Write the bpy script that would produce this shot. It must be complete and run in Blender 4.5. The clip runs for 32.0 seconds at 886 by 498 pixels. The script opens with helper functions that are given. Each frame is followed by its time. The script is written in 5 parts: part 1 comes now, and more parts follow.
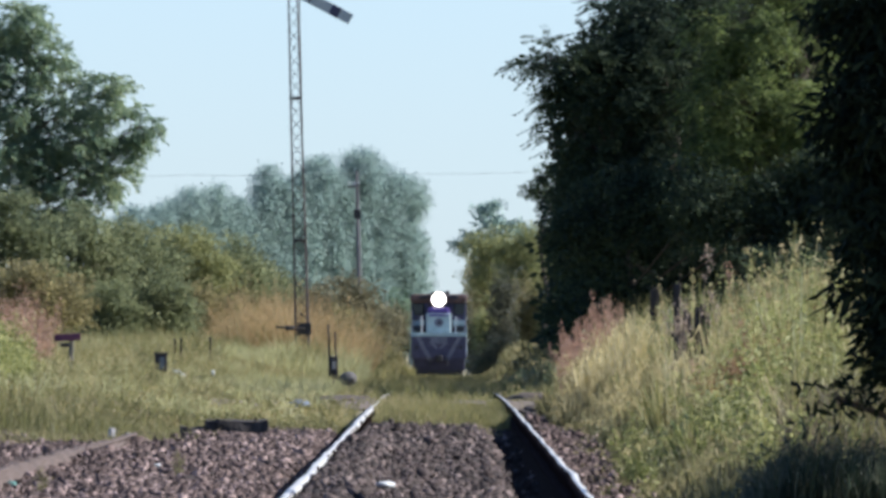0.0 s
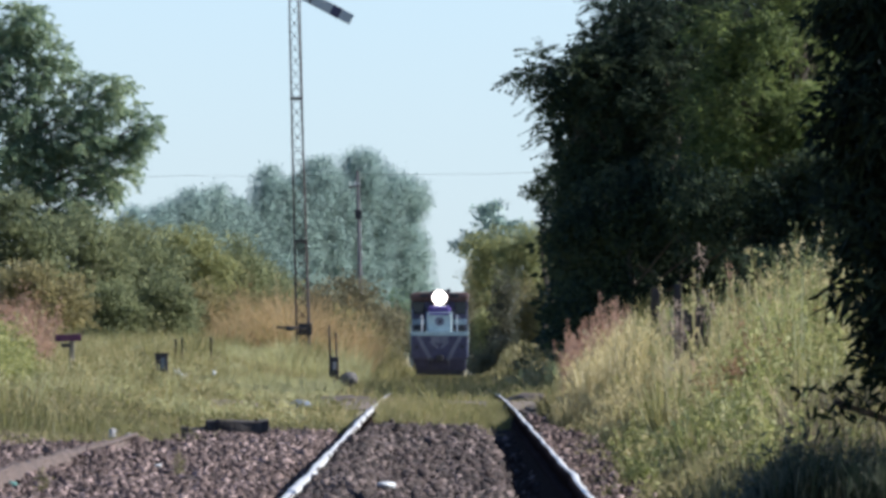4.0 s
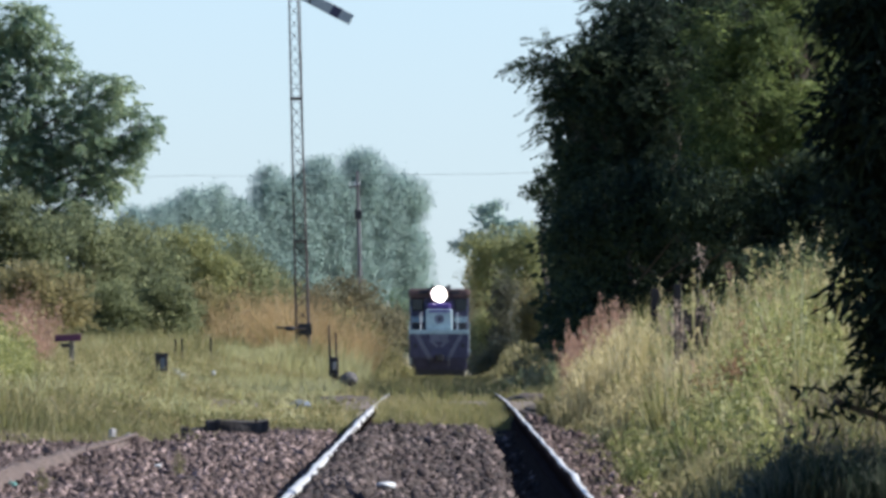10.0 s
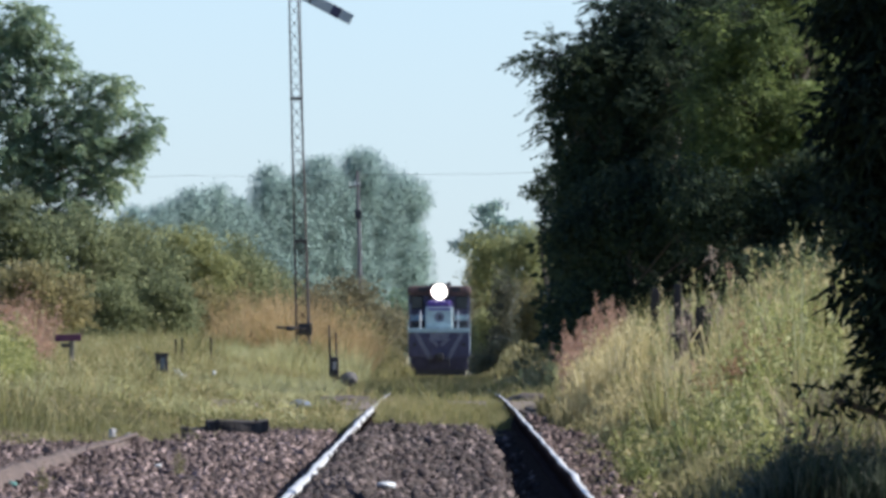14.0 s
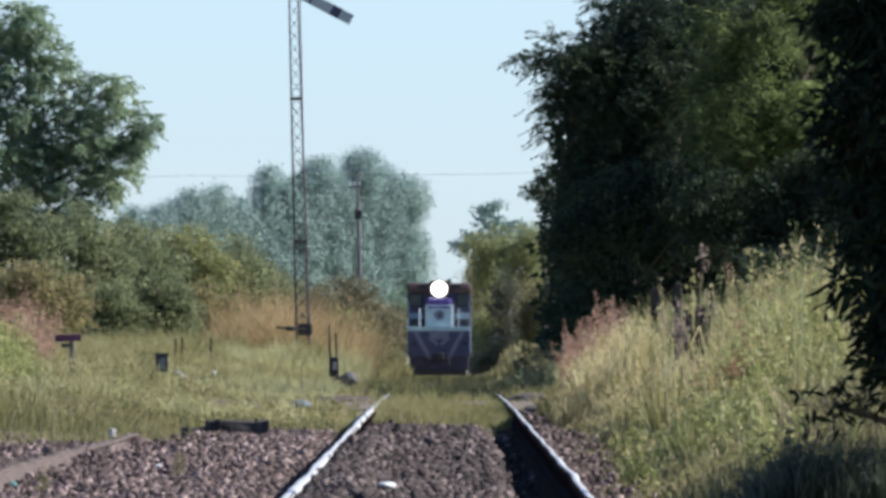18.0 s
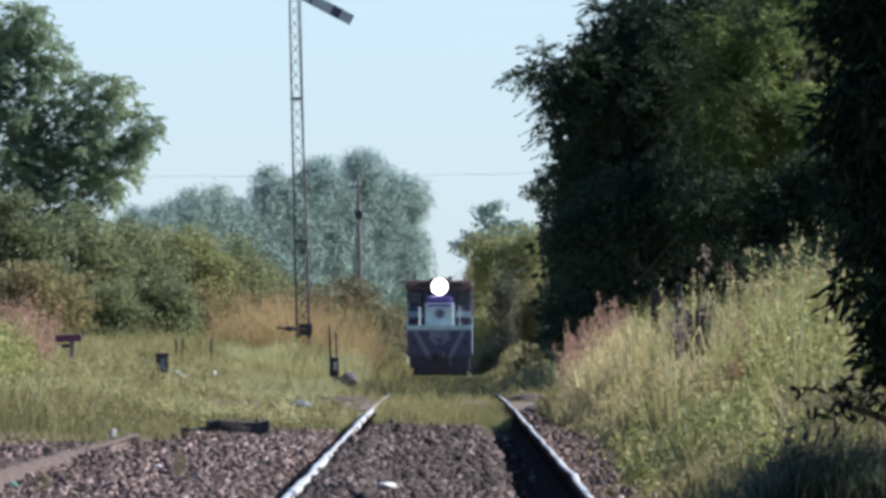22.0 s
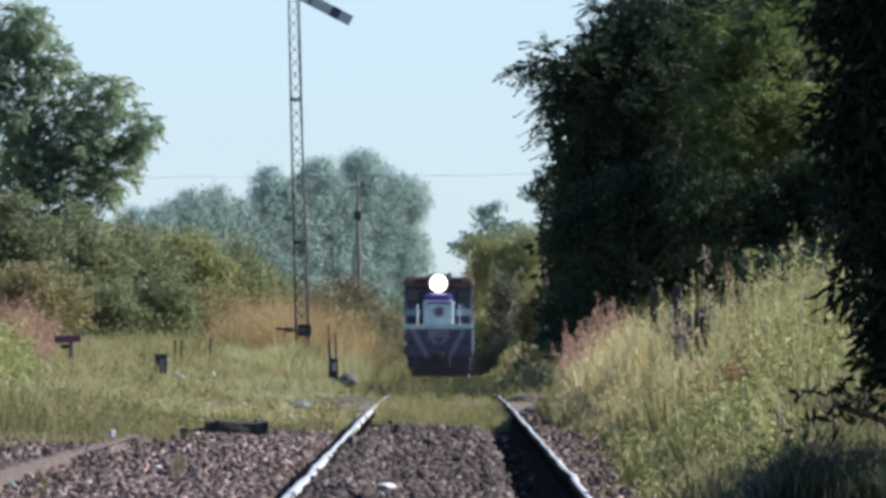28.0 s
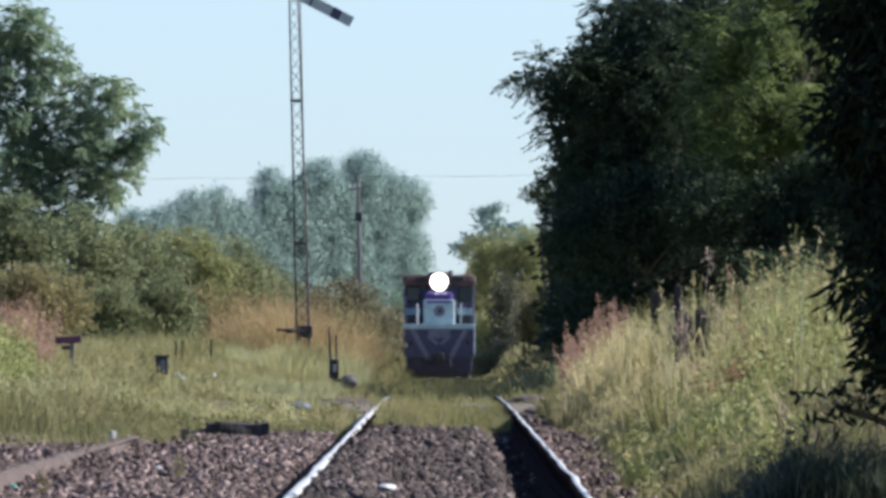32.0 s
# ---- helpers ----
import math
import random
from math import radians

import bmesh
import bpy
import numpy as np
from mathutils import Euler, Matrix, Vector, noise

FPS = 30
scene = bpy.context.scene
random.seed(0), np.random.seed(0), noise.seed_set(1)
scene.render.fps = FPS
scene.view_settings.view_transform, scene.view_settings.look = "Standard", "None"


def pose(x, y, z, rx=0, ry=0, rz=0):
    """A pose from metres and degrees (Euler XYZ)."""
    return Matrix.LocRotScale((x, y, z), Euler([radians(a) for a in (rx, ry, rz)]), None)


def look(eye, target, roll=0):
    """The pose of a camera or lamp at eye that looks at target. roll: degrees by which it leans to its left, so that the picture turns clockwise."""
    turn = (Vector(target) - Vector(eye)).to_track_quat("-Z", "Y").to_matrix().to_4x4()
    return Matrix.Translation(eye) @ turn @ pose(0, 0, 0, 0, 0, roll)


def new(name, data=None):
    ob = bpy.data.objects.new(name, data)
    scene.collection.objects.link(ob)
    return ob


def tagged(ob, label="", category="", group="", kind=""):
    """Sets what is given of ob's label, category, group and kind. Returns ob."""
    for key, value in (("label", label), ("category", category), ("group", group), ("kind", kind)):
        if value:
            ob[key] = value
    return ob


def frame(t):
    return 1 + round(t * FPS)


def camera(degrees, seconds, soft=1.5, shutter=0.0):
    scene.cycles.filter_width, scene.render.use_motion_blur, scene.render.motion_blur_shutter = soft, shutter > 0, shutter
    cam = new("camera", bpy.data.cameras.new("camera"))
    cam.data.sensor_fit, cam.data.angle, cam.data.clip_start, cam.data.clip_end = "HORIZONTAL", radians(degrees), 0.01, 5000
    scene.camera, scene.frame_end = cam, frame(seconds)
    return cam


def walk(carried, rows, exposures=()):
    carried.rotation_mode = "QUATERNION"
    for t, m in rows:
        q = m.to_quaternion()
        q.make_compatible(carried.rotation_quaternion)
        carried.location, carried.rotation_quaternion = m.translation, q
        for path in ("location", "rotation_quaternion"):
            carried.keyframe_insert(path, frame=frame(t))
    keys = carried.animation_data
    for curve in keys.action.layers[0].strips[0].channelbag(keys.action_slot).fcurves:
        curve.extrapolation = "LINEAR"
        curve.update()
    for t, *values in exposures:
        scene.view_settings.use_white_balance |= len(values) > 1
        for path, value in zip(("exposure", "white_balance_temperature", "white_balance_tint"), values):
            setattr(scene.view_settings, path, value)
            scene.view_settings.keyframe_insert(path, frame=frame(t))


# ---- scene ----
# A long telephoto view down a country railway line. x: right of the track, y: along it, z: up; rail top near the camera is z = 0.
EYE = Vector((0.0, 0.0, 0.95))
cam = camera(2.9938, 32.0, soft=3.6)


def aim(pan, tilt):
    """The tripod's aim, in thirty-thousandths of a radian from rest."""
    return look(EYE, (-pan / 30.0, 1000.0, EYE.z + (145.0 + tilt) / 30.0))


SWAY = [
    (0.0, -1.2, -0.6), (2.0, -0.6, 0.0), (3.5, 0.0, 0.1), (5.5, 0.2, -0.1), (7.0, 0.2, 0.1), (9.0, 0.0, 0.3),
    (11.0, -0.3, 0.3), (13.0, 0.1, 0.1), (14.5, 0.0, 0.1), (16.5, -0.1, 0.2), (18.0, 0.0, 0.4), (20.0, 0.3, 0.7),
    (21.0, 0.3, 0.9), (22.0, 0.7, 0.9), (22.5, 0.2, 1.6), (23.0, 0.9, 2.4), (23.5, -0.2, 2.4), (24.0, 2.4, 2.6),
    (24.5, 0.4, 1.8), (25.0, 2.2, 2.9), (25.5, 2.4, 1.5), (27.5, -0.4, 2.4), (28.0, -0.9, 2.2), (28.5, 1.5, 2.4),
    (29.0, 2.0, 1.8), (29.5, -2.6, 2.0), (30.0, -4.4, 3.3), (30.5, -1.9, 3.7), (31.0, 2.4, 3.5), (31.5, 0.9, 2.9),
    (32.0, 0.4, 4.2),
]
walk(cam, [(t, aim(p, q)) for t, p, q in SWAY], [(0.0, 0.76, 5900, 14), (32.0, 0.76, 5900, 14)])

# ---- light ----
SUN_EL, SUN_AZ = radians(36), radians(84)
world = bpy.data.worlds.new("sky")
scene.world = world
world.use_nodes = True
wn = world.node_tree.nodes
sky = wn.new("ShaderNodeTexSky")
sky.sky_type, sky.sun_disc = "NISHITA", False
sky.sun_elevation, sky.sun_rotation = SUN_EL, SUN_AZ
sky.air_density, sky.dust_density, sky.ozone_density = 0.65, 0.25, 3.8
world.node_tree.links.new(sky.outputs[0], wn["Background"].inputs[0])
wn["Background"].inputs[1].default_value = 0.092
sun = new("sun", bpy.data.lights.new("sun", "SUN"))
sun.data.energy, sun.data.angle, sun.data.color = 4.8, radians(0.53), (1.0, 0.94, 0.84)
sun_way = Vector((math.sin(SUN_AZ) * math.cos(SUN_EL), math.cos(SUN_AZ) * math.cos(SUN_EL), math.sin(SUN_EL)))
sun.matrix_basis = look(sun_way * 200, (0, 0, 0))

# ---- materials ----


def nodes_of(name):
    m = bpy.data.materials.new(name)
    m.use_nodes = True
    nt = m.node_tree
    return m, nt, nt.nodes["Principled BSDF"]


def ramp_node(nt, stops):
    r = nt.nodes.new("ShaderNodeValToRGB")
    el = r.color_ramp.elements
    while len(el) < len(stops):
        el.new(0.5)
    for e, (p, c) in zip(el, stops):
        e.position, e.color = p, (*c, 1)
    return r


def surface(name, stops, scale=8.0, rough=0.7, metal=0.0, bump=0.3, fine=60.0, spec=0.5, stretch=(1, 1, 1)):
    """Noise at two scales through a ramp, with a fine bump."""
    m, nt, b = nodes_of(name)
    tc = nt.nodes.new("ShaderNodeTexCoord")
    mp = nt.nodes.new("ShaderNodeMapping")
    mp.inputs["Scale"].default_value = stretch
    n1, n2 = nt.nodes.new("ShaderNodeTexNoise"), nt.nodes.new("ShaderNodeTexNoise")
    n1.inputs["Scale"].default_value, n1.inputs["Detail"].default_value = scale, 6
    n2.inputs["Scale"].default_value, n2.inputs["Detail"].default_value = fine, 3
    mix = nt.nodes.new("ShaderNodeMath")
    mix.operation = "MULTIPLY_ADD"
    mix.inputs[1].default_value = 0.35
    sub = nt.nodes.new("ShaderNodeMath")
    sub.operation = "MULTIPLY"
    sub.inputs[1].default_value = 0.65
    r = ramp_node(nt, stops)
    bp = nt.nodes.new("ShaderNodeBump")
    bp.inputs["Strength"].default_value, bp.inputs["Distance"].default_value = bump, 0.02
    L = nt.links.new
    L(tc.outputs["Object"], mp.inputs[0])
    L(mp.outputs[0], n1.inputs["Vector"])
    L(mp.outputs[0], n2.inputs["Vector"])
    L(n1.outputs["Fac"], sub.inputs[0])
    L(n2.outputs["Fac"], mix.inputs[0])
    L(sub.outputs[0], mix.inputs[2])
    L(mix.outputs[0], r.inputs[0])
    L(r.outputs[0], b.inputs["Base Color"])
    L(n2.outputs["Fac"], bp.inputs["Height"])
    L(bp.outputs[0], b.inputs["Normal"])
    b.inputs["Roughness"].default_value, b.inputs["Metallic"].default_value = rough, metal
    b.inputs["Specular IOR Level"].default_value = spec
    return m


def leafy(name, stops, patch=0.6, through_light=0.35, rough=0.55, spread=0.45, spec=0.25):
    """Leaves and blades: colour by island and by soft patches, partly translucent."""
    m, nt, b = nodes_of(name)
    g = nt.nodes.new("ShaderNodeNewGeometry")
    n = nt.nodes.new("ShaderNodeTexNoise")
    n.inputs["Scale"].default_value, n.inputs["Detail"].default_value = patch, 3
    a = nt.nodes.new("ShaderNodeMath")
    a.operation, a.inputs[1].default_value = "MULTIPLY", spread
    c = nt.nodes.new("ShaderNodeMath")
    c.operation, c.inputs[1].default_value = "MULTIPLY_ADD", 1.6 * (1 - spread)
    sh = nt.nodes.new("ShaderNodeMath")
    sh.operation, sh.inputs[1].default_value = "SUBTRACT", 0.3 * (1 - spread)
    r = ramp_node(nt, stops)
    t = nt.nodes.new("ShaderNodeBsdfTranslucent")
    mx = nt.nodes.new("ShaderNodeMixShader")
    mx.inputs[0].default_value = through_light
    L = nt.links.new
    L(g.outputs["Random Per Island"], a.inputs[0])
    L(g.outputs["Position"], n.inputs["Vector"])
    L(n.outputs["Fac"], c.inputs[0])
    L(a.outputs[0], c.inputs[2])
    L(c.outputs[0], sh.inputs[0])
    L(sh.outputs[0], r.inputs[0])
    L(r.outputs[0], b.inputs["Base Color"])
    L(r.outputs[0], t.inputs["Color"])
    L(b.outputs[0], mx.inputs[1])
    L(t.outputs[0], mx.inputs[2])
    L(mx.outputs[0], nt.nodes["Material Output"].inputs["Surface"])
    b.inputs["Roughness"].default_value, b.inputs["Specular IOR Level"].default_value = rough, spec
    return m


def glow(name, colour, strength):
    m, nt, b = nodes_of(name)
    b.inputs["Base Color"].default_value = (*colour, 1)
    b.inputs["Emission Color"].default_value, b.inputs["Emission Strength"].default_value = (*colour, 1), strength
    return m


M_SOIL = surface("soil", [(0.3, (0.12, 0.105, 0.055)), (0.5, (0.20, 0.18, 0.09)), (0.7, (0.29, 0.25, 0.14))], 0.5, 0.95, fine=9)
M_DIRT = surface("dirt_road", [(0.3, (0.10, 0.080, 0.055)), (0.5, (0.155, 0.122, 0.087)), (0.7, (0.23, 0.182, 0.132))], 0.8, 0.95, fine=12)
M_EARTH = surface("dark_earth", [(0.3, (0.04, 0.03, 0.022)), (0.5, (0.08, 0.06, 0.045)), (0.7, (0.15, 0.12, 0.09))], 5, 0.95, bump=0.9, fine=30)
M_BED = surface("ballast_bed", [(0.35, (0.020, 0.015, 0.013)), (0.5, (0.046, 0.034, 0.028)), (0.65, (0.086, 0.066, 0.056))], 9, 0.9, bump=1.0, fine=26, spec=0.0)
M_HEAD = surface("worn_steel", [(0.35, (0.55, 0.53, 0.46)), (0.6, (0.82, 0.79, 0.69))], 6, 0.38, 0.2, 0.0, 90)
M_RUST = surface("rusty_steel", [(0.3, (0.018, 0.013, 0.013)), (0.5, (0.036, 0.026, 0.024)), (0.7, (0.064, 0.046, 0.042))], 10, 0.9, 0.0, spec=0.0)
M_DUSTY = surface("dusty_rail", [(0.3, (0.048, 0.034, 0.026)), (0.5, (0.098, 0.070, 0.054)), (0.7, (0.17, 0.128, 0.104))], 3, 0.9, 0.0, 0.8, 24)
M_IRON = surface("grey_iron", [(0.3, (0.03, 0.028, 0.028)), (0.5, (0.065, 0.055, 0.05)), (0.7, (0.12, 0.09, 0.075))], 7, 0.65, 0.3)
M_MAST = surface("weathered_mast_iron", [(0.3, (0.030, 0.025, 0.024)), (0.5, (0.07, 0.055, 0.05)), (0.7, (0.13, 0.10, 0.088))], 7, 0.7, 0.1)
M_ARM = surface("pale_grey_arm_paint", [(0.3, (0.32, 0.36, 0.36)), (0.6, (0.47, 0.51, 0.50))], 5, 0.6, fine=40, bump=0.1)
M_DARK = surface("dark_paint", [(0.35, (0.012, 0.012, 0.014)), (0.65, (0.035, 0.033, 0.035))], 9, 0.6)
M_BARK = surface("bark", [(0.3, (0.04, 0.03, 0.022)), (0.5, (0.09, 0.07, 0.05)), (0.7, (0.17, 0.14, 0.11))], 5, 0.9, bump=0.8, fine=30, stretch=(1, 1, 0.25))
M_OLDWOOD = surface("old_wood", [(0.3, (0.02, 0.017, 0.015)), (0.5, (0.05, 0.042, 0.036)), (0.7, (0.11, 0.095, 0.08))], 6, 0.9, bump=0.7, fine=40, stretch=(1, 1, 0.2))
# Bark paled and blued: distance haze is put into the colour.
M_FARBARK = surface("haze_paled_gum_bark", [(0.3, (0.20, 0.24, 0.24)), (0.6, (0.30, 0.34, 0.33))], 2, 0.9)
# Lighter grey wood: haze over the far pole is mixed into its colour.
M_POLE = surface("haze_greyed_pole_wood", [(0.3, (0.09, 0.09, 0.09)), (0.5, (0.15, 0.15, 0.15)), (0.7, (0.24, 0.24, 0.23))], 4, 0.9, bump=0.5, fine=30, stretch=(1, 1, 0.2))
M_STUMP = surface("grey_brown_timber", [(0.3, (0.14, 0.125, 0.10)), (0.6, (0.25, 0.23, 0.185))], 6, 0.9, bump=0.5, fine=30, stretch=(1, 1, 0.2))
M_WHITE = surface("white_paint", [(0.3, (0.55, 0.58, 0.58)), (0.6, (0.78, 0.80, 0.80))], 5, 0.5, fine=40, bump=0.1)
M_STONEW = surface("white_stone", [(0.3, (0.45, 0.47, 0.45)), (0.6, (0.68, 0.70, 0.67))], 20, 0.6)
M_NAVY = surface("navy_paint", [(0.3, (0.032, 0.030, 0.060)), (0.6, (0.064, 0.060, 0.112))], 4, 0.55, fine=30, bump=0.1)
M_UNDER = surface("dark_skirt_paint", [(0.3, (0.024, 0.021, 0.037)), (0.6, (0.050, 0.044, 0.070))], 4, 0.8, fine=30, bump=0.2)
M_PURPLE = surface("violet_paint", [(0.3, (0.05, 0.03, 0.16)), (0.6, (0.10, 0.06, 0.26))], 4, 0.5, fine=30, bump=0.1)
M_LIVERY = surface("pale_blue_paint", [(0.3, (0.24, 0.34, 0.37)), (0.6, (0.38, 0.49, 0.51))], 4, 0.5, fine=30, bump=0.1)
M_HOOD = surface("grubby_white_paint", [(0.3, (0.28, 0.36, 0.37)), (0.6, (0.44, 0.53, 0.53))], 4, 0.5, fine=30, bump=0.1)
M_CHEV = surface("faded_grey_stripe", [(0.3, (0.095, 0.095, 0.13)), (0.6, (0.18, 0.18, 0.225))], 4, 0.6, fine=30, bump=0.1)
M_ROOF = surface("brown_roof_paint", [(0.3, (0.06, 0.035, 0.03)), (0.6, (0.12, 0.07, 0.06))], 4, 0.7, fine=30, bump=0.2)
M_MAROON = surface("maroon_board", [(0.3, (0.08, 0.02, 0.05)), (0.6, (0.15, 0.05, 0.09))], 6, 0.7)
M_RED = surface("butterfly_red", [(0.35, (0.20, 0.03, 0.012)), (0.65, (0.34, 0.07, 0.02))], 150, 0.7, fine=400)
M_CONCRETE = surface("pale_concrete", [(0.3, (0.30, 0.29, 0.27)), (0.6, (0.48, 0.46, 0.43))], 8, 0.9, fine=50)
M_WEIGHT = surface("worn_grey_iron", [(0.3, (0.06, 0.057, 0.055)), (0.6, (0.15, 0.143, 0.137))], 6, 0.7, fine=30)
M_BLUEGREY = surface("blue_grey_sheet", [(0.3, (0.085, 0.105, 0.125)), (0.6, (0.16, 0.19, 0.22))], 8, 0.9, fine=50)
M_TEAL = surface("teal_plastic", [(0.3, (0.05, 0.16, 0.13)), (0.6, (0.12, 0.28, 0.23))], 20, 0.5, fine=80)
# Glow of an added ring that widens the lamp to its glare.
M_GLARE = glow("lamp_glare", (1.0, 0.86, 0.72), 0.9)
M_LAMP = glow("headlight_glass", (1.0, 0.95, 0.88), 14.0)
m_, nt_, b_ = nodes_of("dark_glass")
b_.inputs["Base Color"].default_value, b_.inputs["Roughness"].default_value = (0.02, 0.025, 0.03, 1), 0.08
M_GLASS = m_


def stony(name, stops):
    """Crushed stone: one tint a stone, in soft patches."""
    m, nt, b = nodes_of(name)
    g, n = nt.nodes.new("ShaderNodeNewGeometry"), nt.nodes.new("ShaderNodeTexNoise")
    n.inputs["Scale"].default_value = 0.7
    ad, of = nt.nodes.new("ShaderNodeMath"), nt.nodes.new("ShaderNodeMath")
    ad.operation, ad.inputs[1].default_value = "MULTIPLY_ADD", 0.7
    of.operation, of.inputs[1].default_value = "MULTIPLY", 0.6
    r = ramp_node(nt, stops)
    nt.links.new(g.outputs["Random Per Island"], ad.inputs[0])
    nt.links.new(g.outputs["Position"], n.inputs["Vector"])
    nt.links.new(n.outputs["Fac"], of.inputs[0])
    nt.links.new(of.outputs[0], ad.inputs[2])
    nt.links.new(ad.outputs[0], r.inputs[0])
    nt.links.new(r.outputs[0], b.inputs["Base Color"])
    b.inputs["Roughness"].default_value = 0.85
    return m


M_STONE = stony("ballast_stone", [(0.22, (0.026, 0.017, 0.014)), (0.5, (0.066, 0.043, 0.035)), (0.8, (0.116, 0.079, 0.067)), (1.0, (0.34, 0.25, 0.22))])
M_OILY = stony("oily_stone", [(0.2, (0.013, 0.009, 0.007)), (0.5, (0.031, 0.021, 0.017)), (0.80, (0.064, 0.044, 0.037)), (1.0, (0.20, 0.155, 0.137))])
# The next two leaf colours hold a crown's shaded and sunlit sides.
L_DARK = leafy("shade_dark_leaves", [(0.2, (0.020, 0.034, 0.026)), (0.5, (0.040, 0.060, 0.037)), (0.8, (0.082, 0.105, 0.048))], 0.9, 0.3, spec=0.08)
L_LIT = leafy("sunlit_leaves", [(0.2, (0.05, 0.072, 0.028)), (0.5, (0.125, 0.165, 0.055)), (0.8, (0.30, 0.36, 0.11))], 0.9, 0.5)
L_OLIVE = leafy("dark_olive_leaves", [(0.2, (0.135, 0.13, 0.085)), (0.5, (0.215, 0.20, 0.12)), (0.8, (0.33, 0.30, 0.175))], 0.5, 0.55, spec=0.1)
# Almost black leaves: the near tree's own shade is in the colour.
L_NEAR = leafy("shade_black_near_leaves", [(0.2, (0.010, 0.016, 0.012)), (0.5, (0.019, 0.029, 0.018)), (0.8, (0.040, 0.054, 0.026))], 1.5, 0.2, spec=0.05)
L_GREY = leafy("grey_green_leaves", [(0.2, (0.11, 0.183, 0.138)), (0.5, (0.22, 0.305, 0.188)), (0.8, (0.378, 0.439, 0.239))], 0.6, 0.55)
L_BUSH = leafy("olive_leaves", [(0.15, (0.072, 0.100, 0.058)), (0.45, (0.174, 0.212, 0.104)), (0.7, (0.30, 0.325, 0.15)), (0.9, (0.47, 0.465, 0.285))], 0.5, 0.6)
L_HEDGE = leafy("warm_olive_leaves", [(0.15, (0.118, 0.145, 0.088)), (0.45, (0.202, 0.232, 0.122)), (0.7, (0.30, 0.322, 0.162)), (0.9, (0.43, 0.43, 0.25))], 0.5, 0.65, spec=0.1)
# Dulled leaf colour for the hedge's shadowed gap beyond the train.
L_SHADE = leafy("shade_dulled_leaves", [(0.2, (0.05, 0.058, 0.042)), (0.5, (0.10, 0.105, 0.07)), (0.8, (0.17, 0.165, 0.105))], 0.5, 0.4)
L_BROWN = leafy("brown_olive_leaves", [(0.15, (0.148, 0.14, 0.0764)), (0.5, (0.298, 0.265, 0.124)), (0.85, (0.513, 0.447, 0.211))], 0.6, 0.55)
# Far leaves much paler than real ones, to carry the air's haze.
L_FAR = leafy("haze_paled_gum_leaves", [(0.2, (0.295, 0.395, 0.375)), (0.5, (0.32, 0.42, 0.385)), (0.8, (0.345, 0.445, 0.375))], 0.1, 0.85, 0.9, spec=0.0)
L_YELLOW = leafy("yellow_green_leaves", [(0.2, (0.19, 0.215, 0.10)), (0.5, (0.31, 0.325, 0.145)), (0.8, (0.45, 0.44, 0.20))], 0.5, 0.6, spec=0.1)
G_GREEN = leafy("green_grass", [(0.15, (0.112, 0.121, 0.045)), (0.45, (0.237, 0.23, 0.088)), (0.7, (0.375, 0.322, 0.155)), (0.9, (0.53, 0.42, 0.25))], 0.35, 0.5, spread=0.35)
G_ORANGE = leafy("orange_grass", [(0.15, (0.26, 0.20, 0.10)), (0.5, (0.46, 0.335, 0.165)), (0.85, (0.62, 0.47, 0.245))], 0.4, 0.5)
G_PINK = leafy("pink_plumes", [(0.15, (0.29, 0.165, 0.115)), (0.5, (0.45, 0.285, 0.20)), (0.85, (0.58, 0.42, 0.30))], 0.4, 0.45)
G_WEED = leafy("straw_and_green_weeds", [(0.12, (0.11, 0.125, 0.04)), (0.4, (0.245, 0.24, 0.086)), (0.65, (0.41, 0.36, 0.17)), (0.9, (0.63, 0.53, 0.33))], 1.3, 0.4, spread=0.3)
G_STRAW = leafy("straw_heads", [(0.15, (0.36, 0.30, 0.125)), (0.5, (0.54, 0.46, 0.22)), (0.85, (0.74, 0.65, 0.38))], 0.6, 0.45)
G_PALE = leafy("pale_grass", [(0.2, (0.30, 0.31, 0.13)), (0.5, (0.46, 0.45, 0.22)), (0.8, (0.62, 0.59, 0.34))], 0.5, 0.55, spread=0.35)
G_RUST = leafy("rusty_dock", [(0.2, (0.16, 0.075, 0.04)), (0.5, (0.28, 0.15, 0.08)), (0.8, (0.40, 0.26, 0.14))], 1.2, 0.4)
# Grass colour with the near tree's shadow already in it.
G_SHADE = leafy("shade_toned_grass", [(0.2, (0.055, 0.07, 0.048)), (0.5, (0.105, 0.12, 0.08)), (0.8, (0.19, 0.195, 0.135))], 2.0, 0.4, spread=0.5)
G_TAN = leafy("olive_tan_grass", [(0.2, (0.12, 0.13, 0.055)), (0.5, (0.24, 0.22, 0.10)), (0.8, (0.42, 0.36, 0.19))], 0.35, 0.45, spread=0.3)
G_BEIGE = leafy("beige_plumes", [(0.2, (0.25, 0.19, 0.14)), (0.5, (0.36, 0.28, 0.21)), (0.8, (0.48, 0.39, 0.30))], 1.0, 0.4)
G_BROWN = leafy("brown_dry_grass", [(0.2, (0.09, 0.075, 0.045)), (0.5, (0.16, 0.13, 0.08)), (0.8, (0.26, 0.22, 0.14))], 1.5, 0.35)
G_LIME = leafy("lime_weeds", [(0.2, (0.165, 0.19, 0.055)), (0.5, (0.32, 0.335, 0.11)), (0.8, (0.51, 0.50, 0.22))], 0.6, 0.5, spread=0.68)

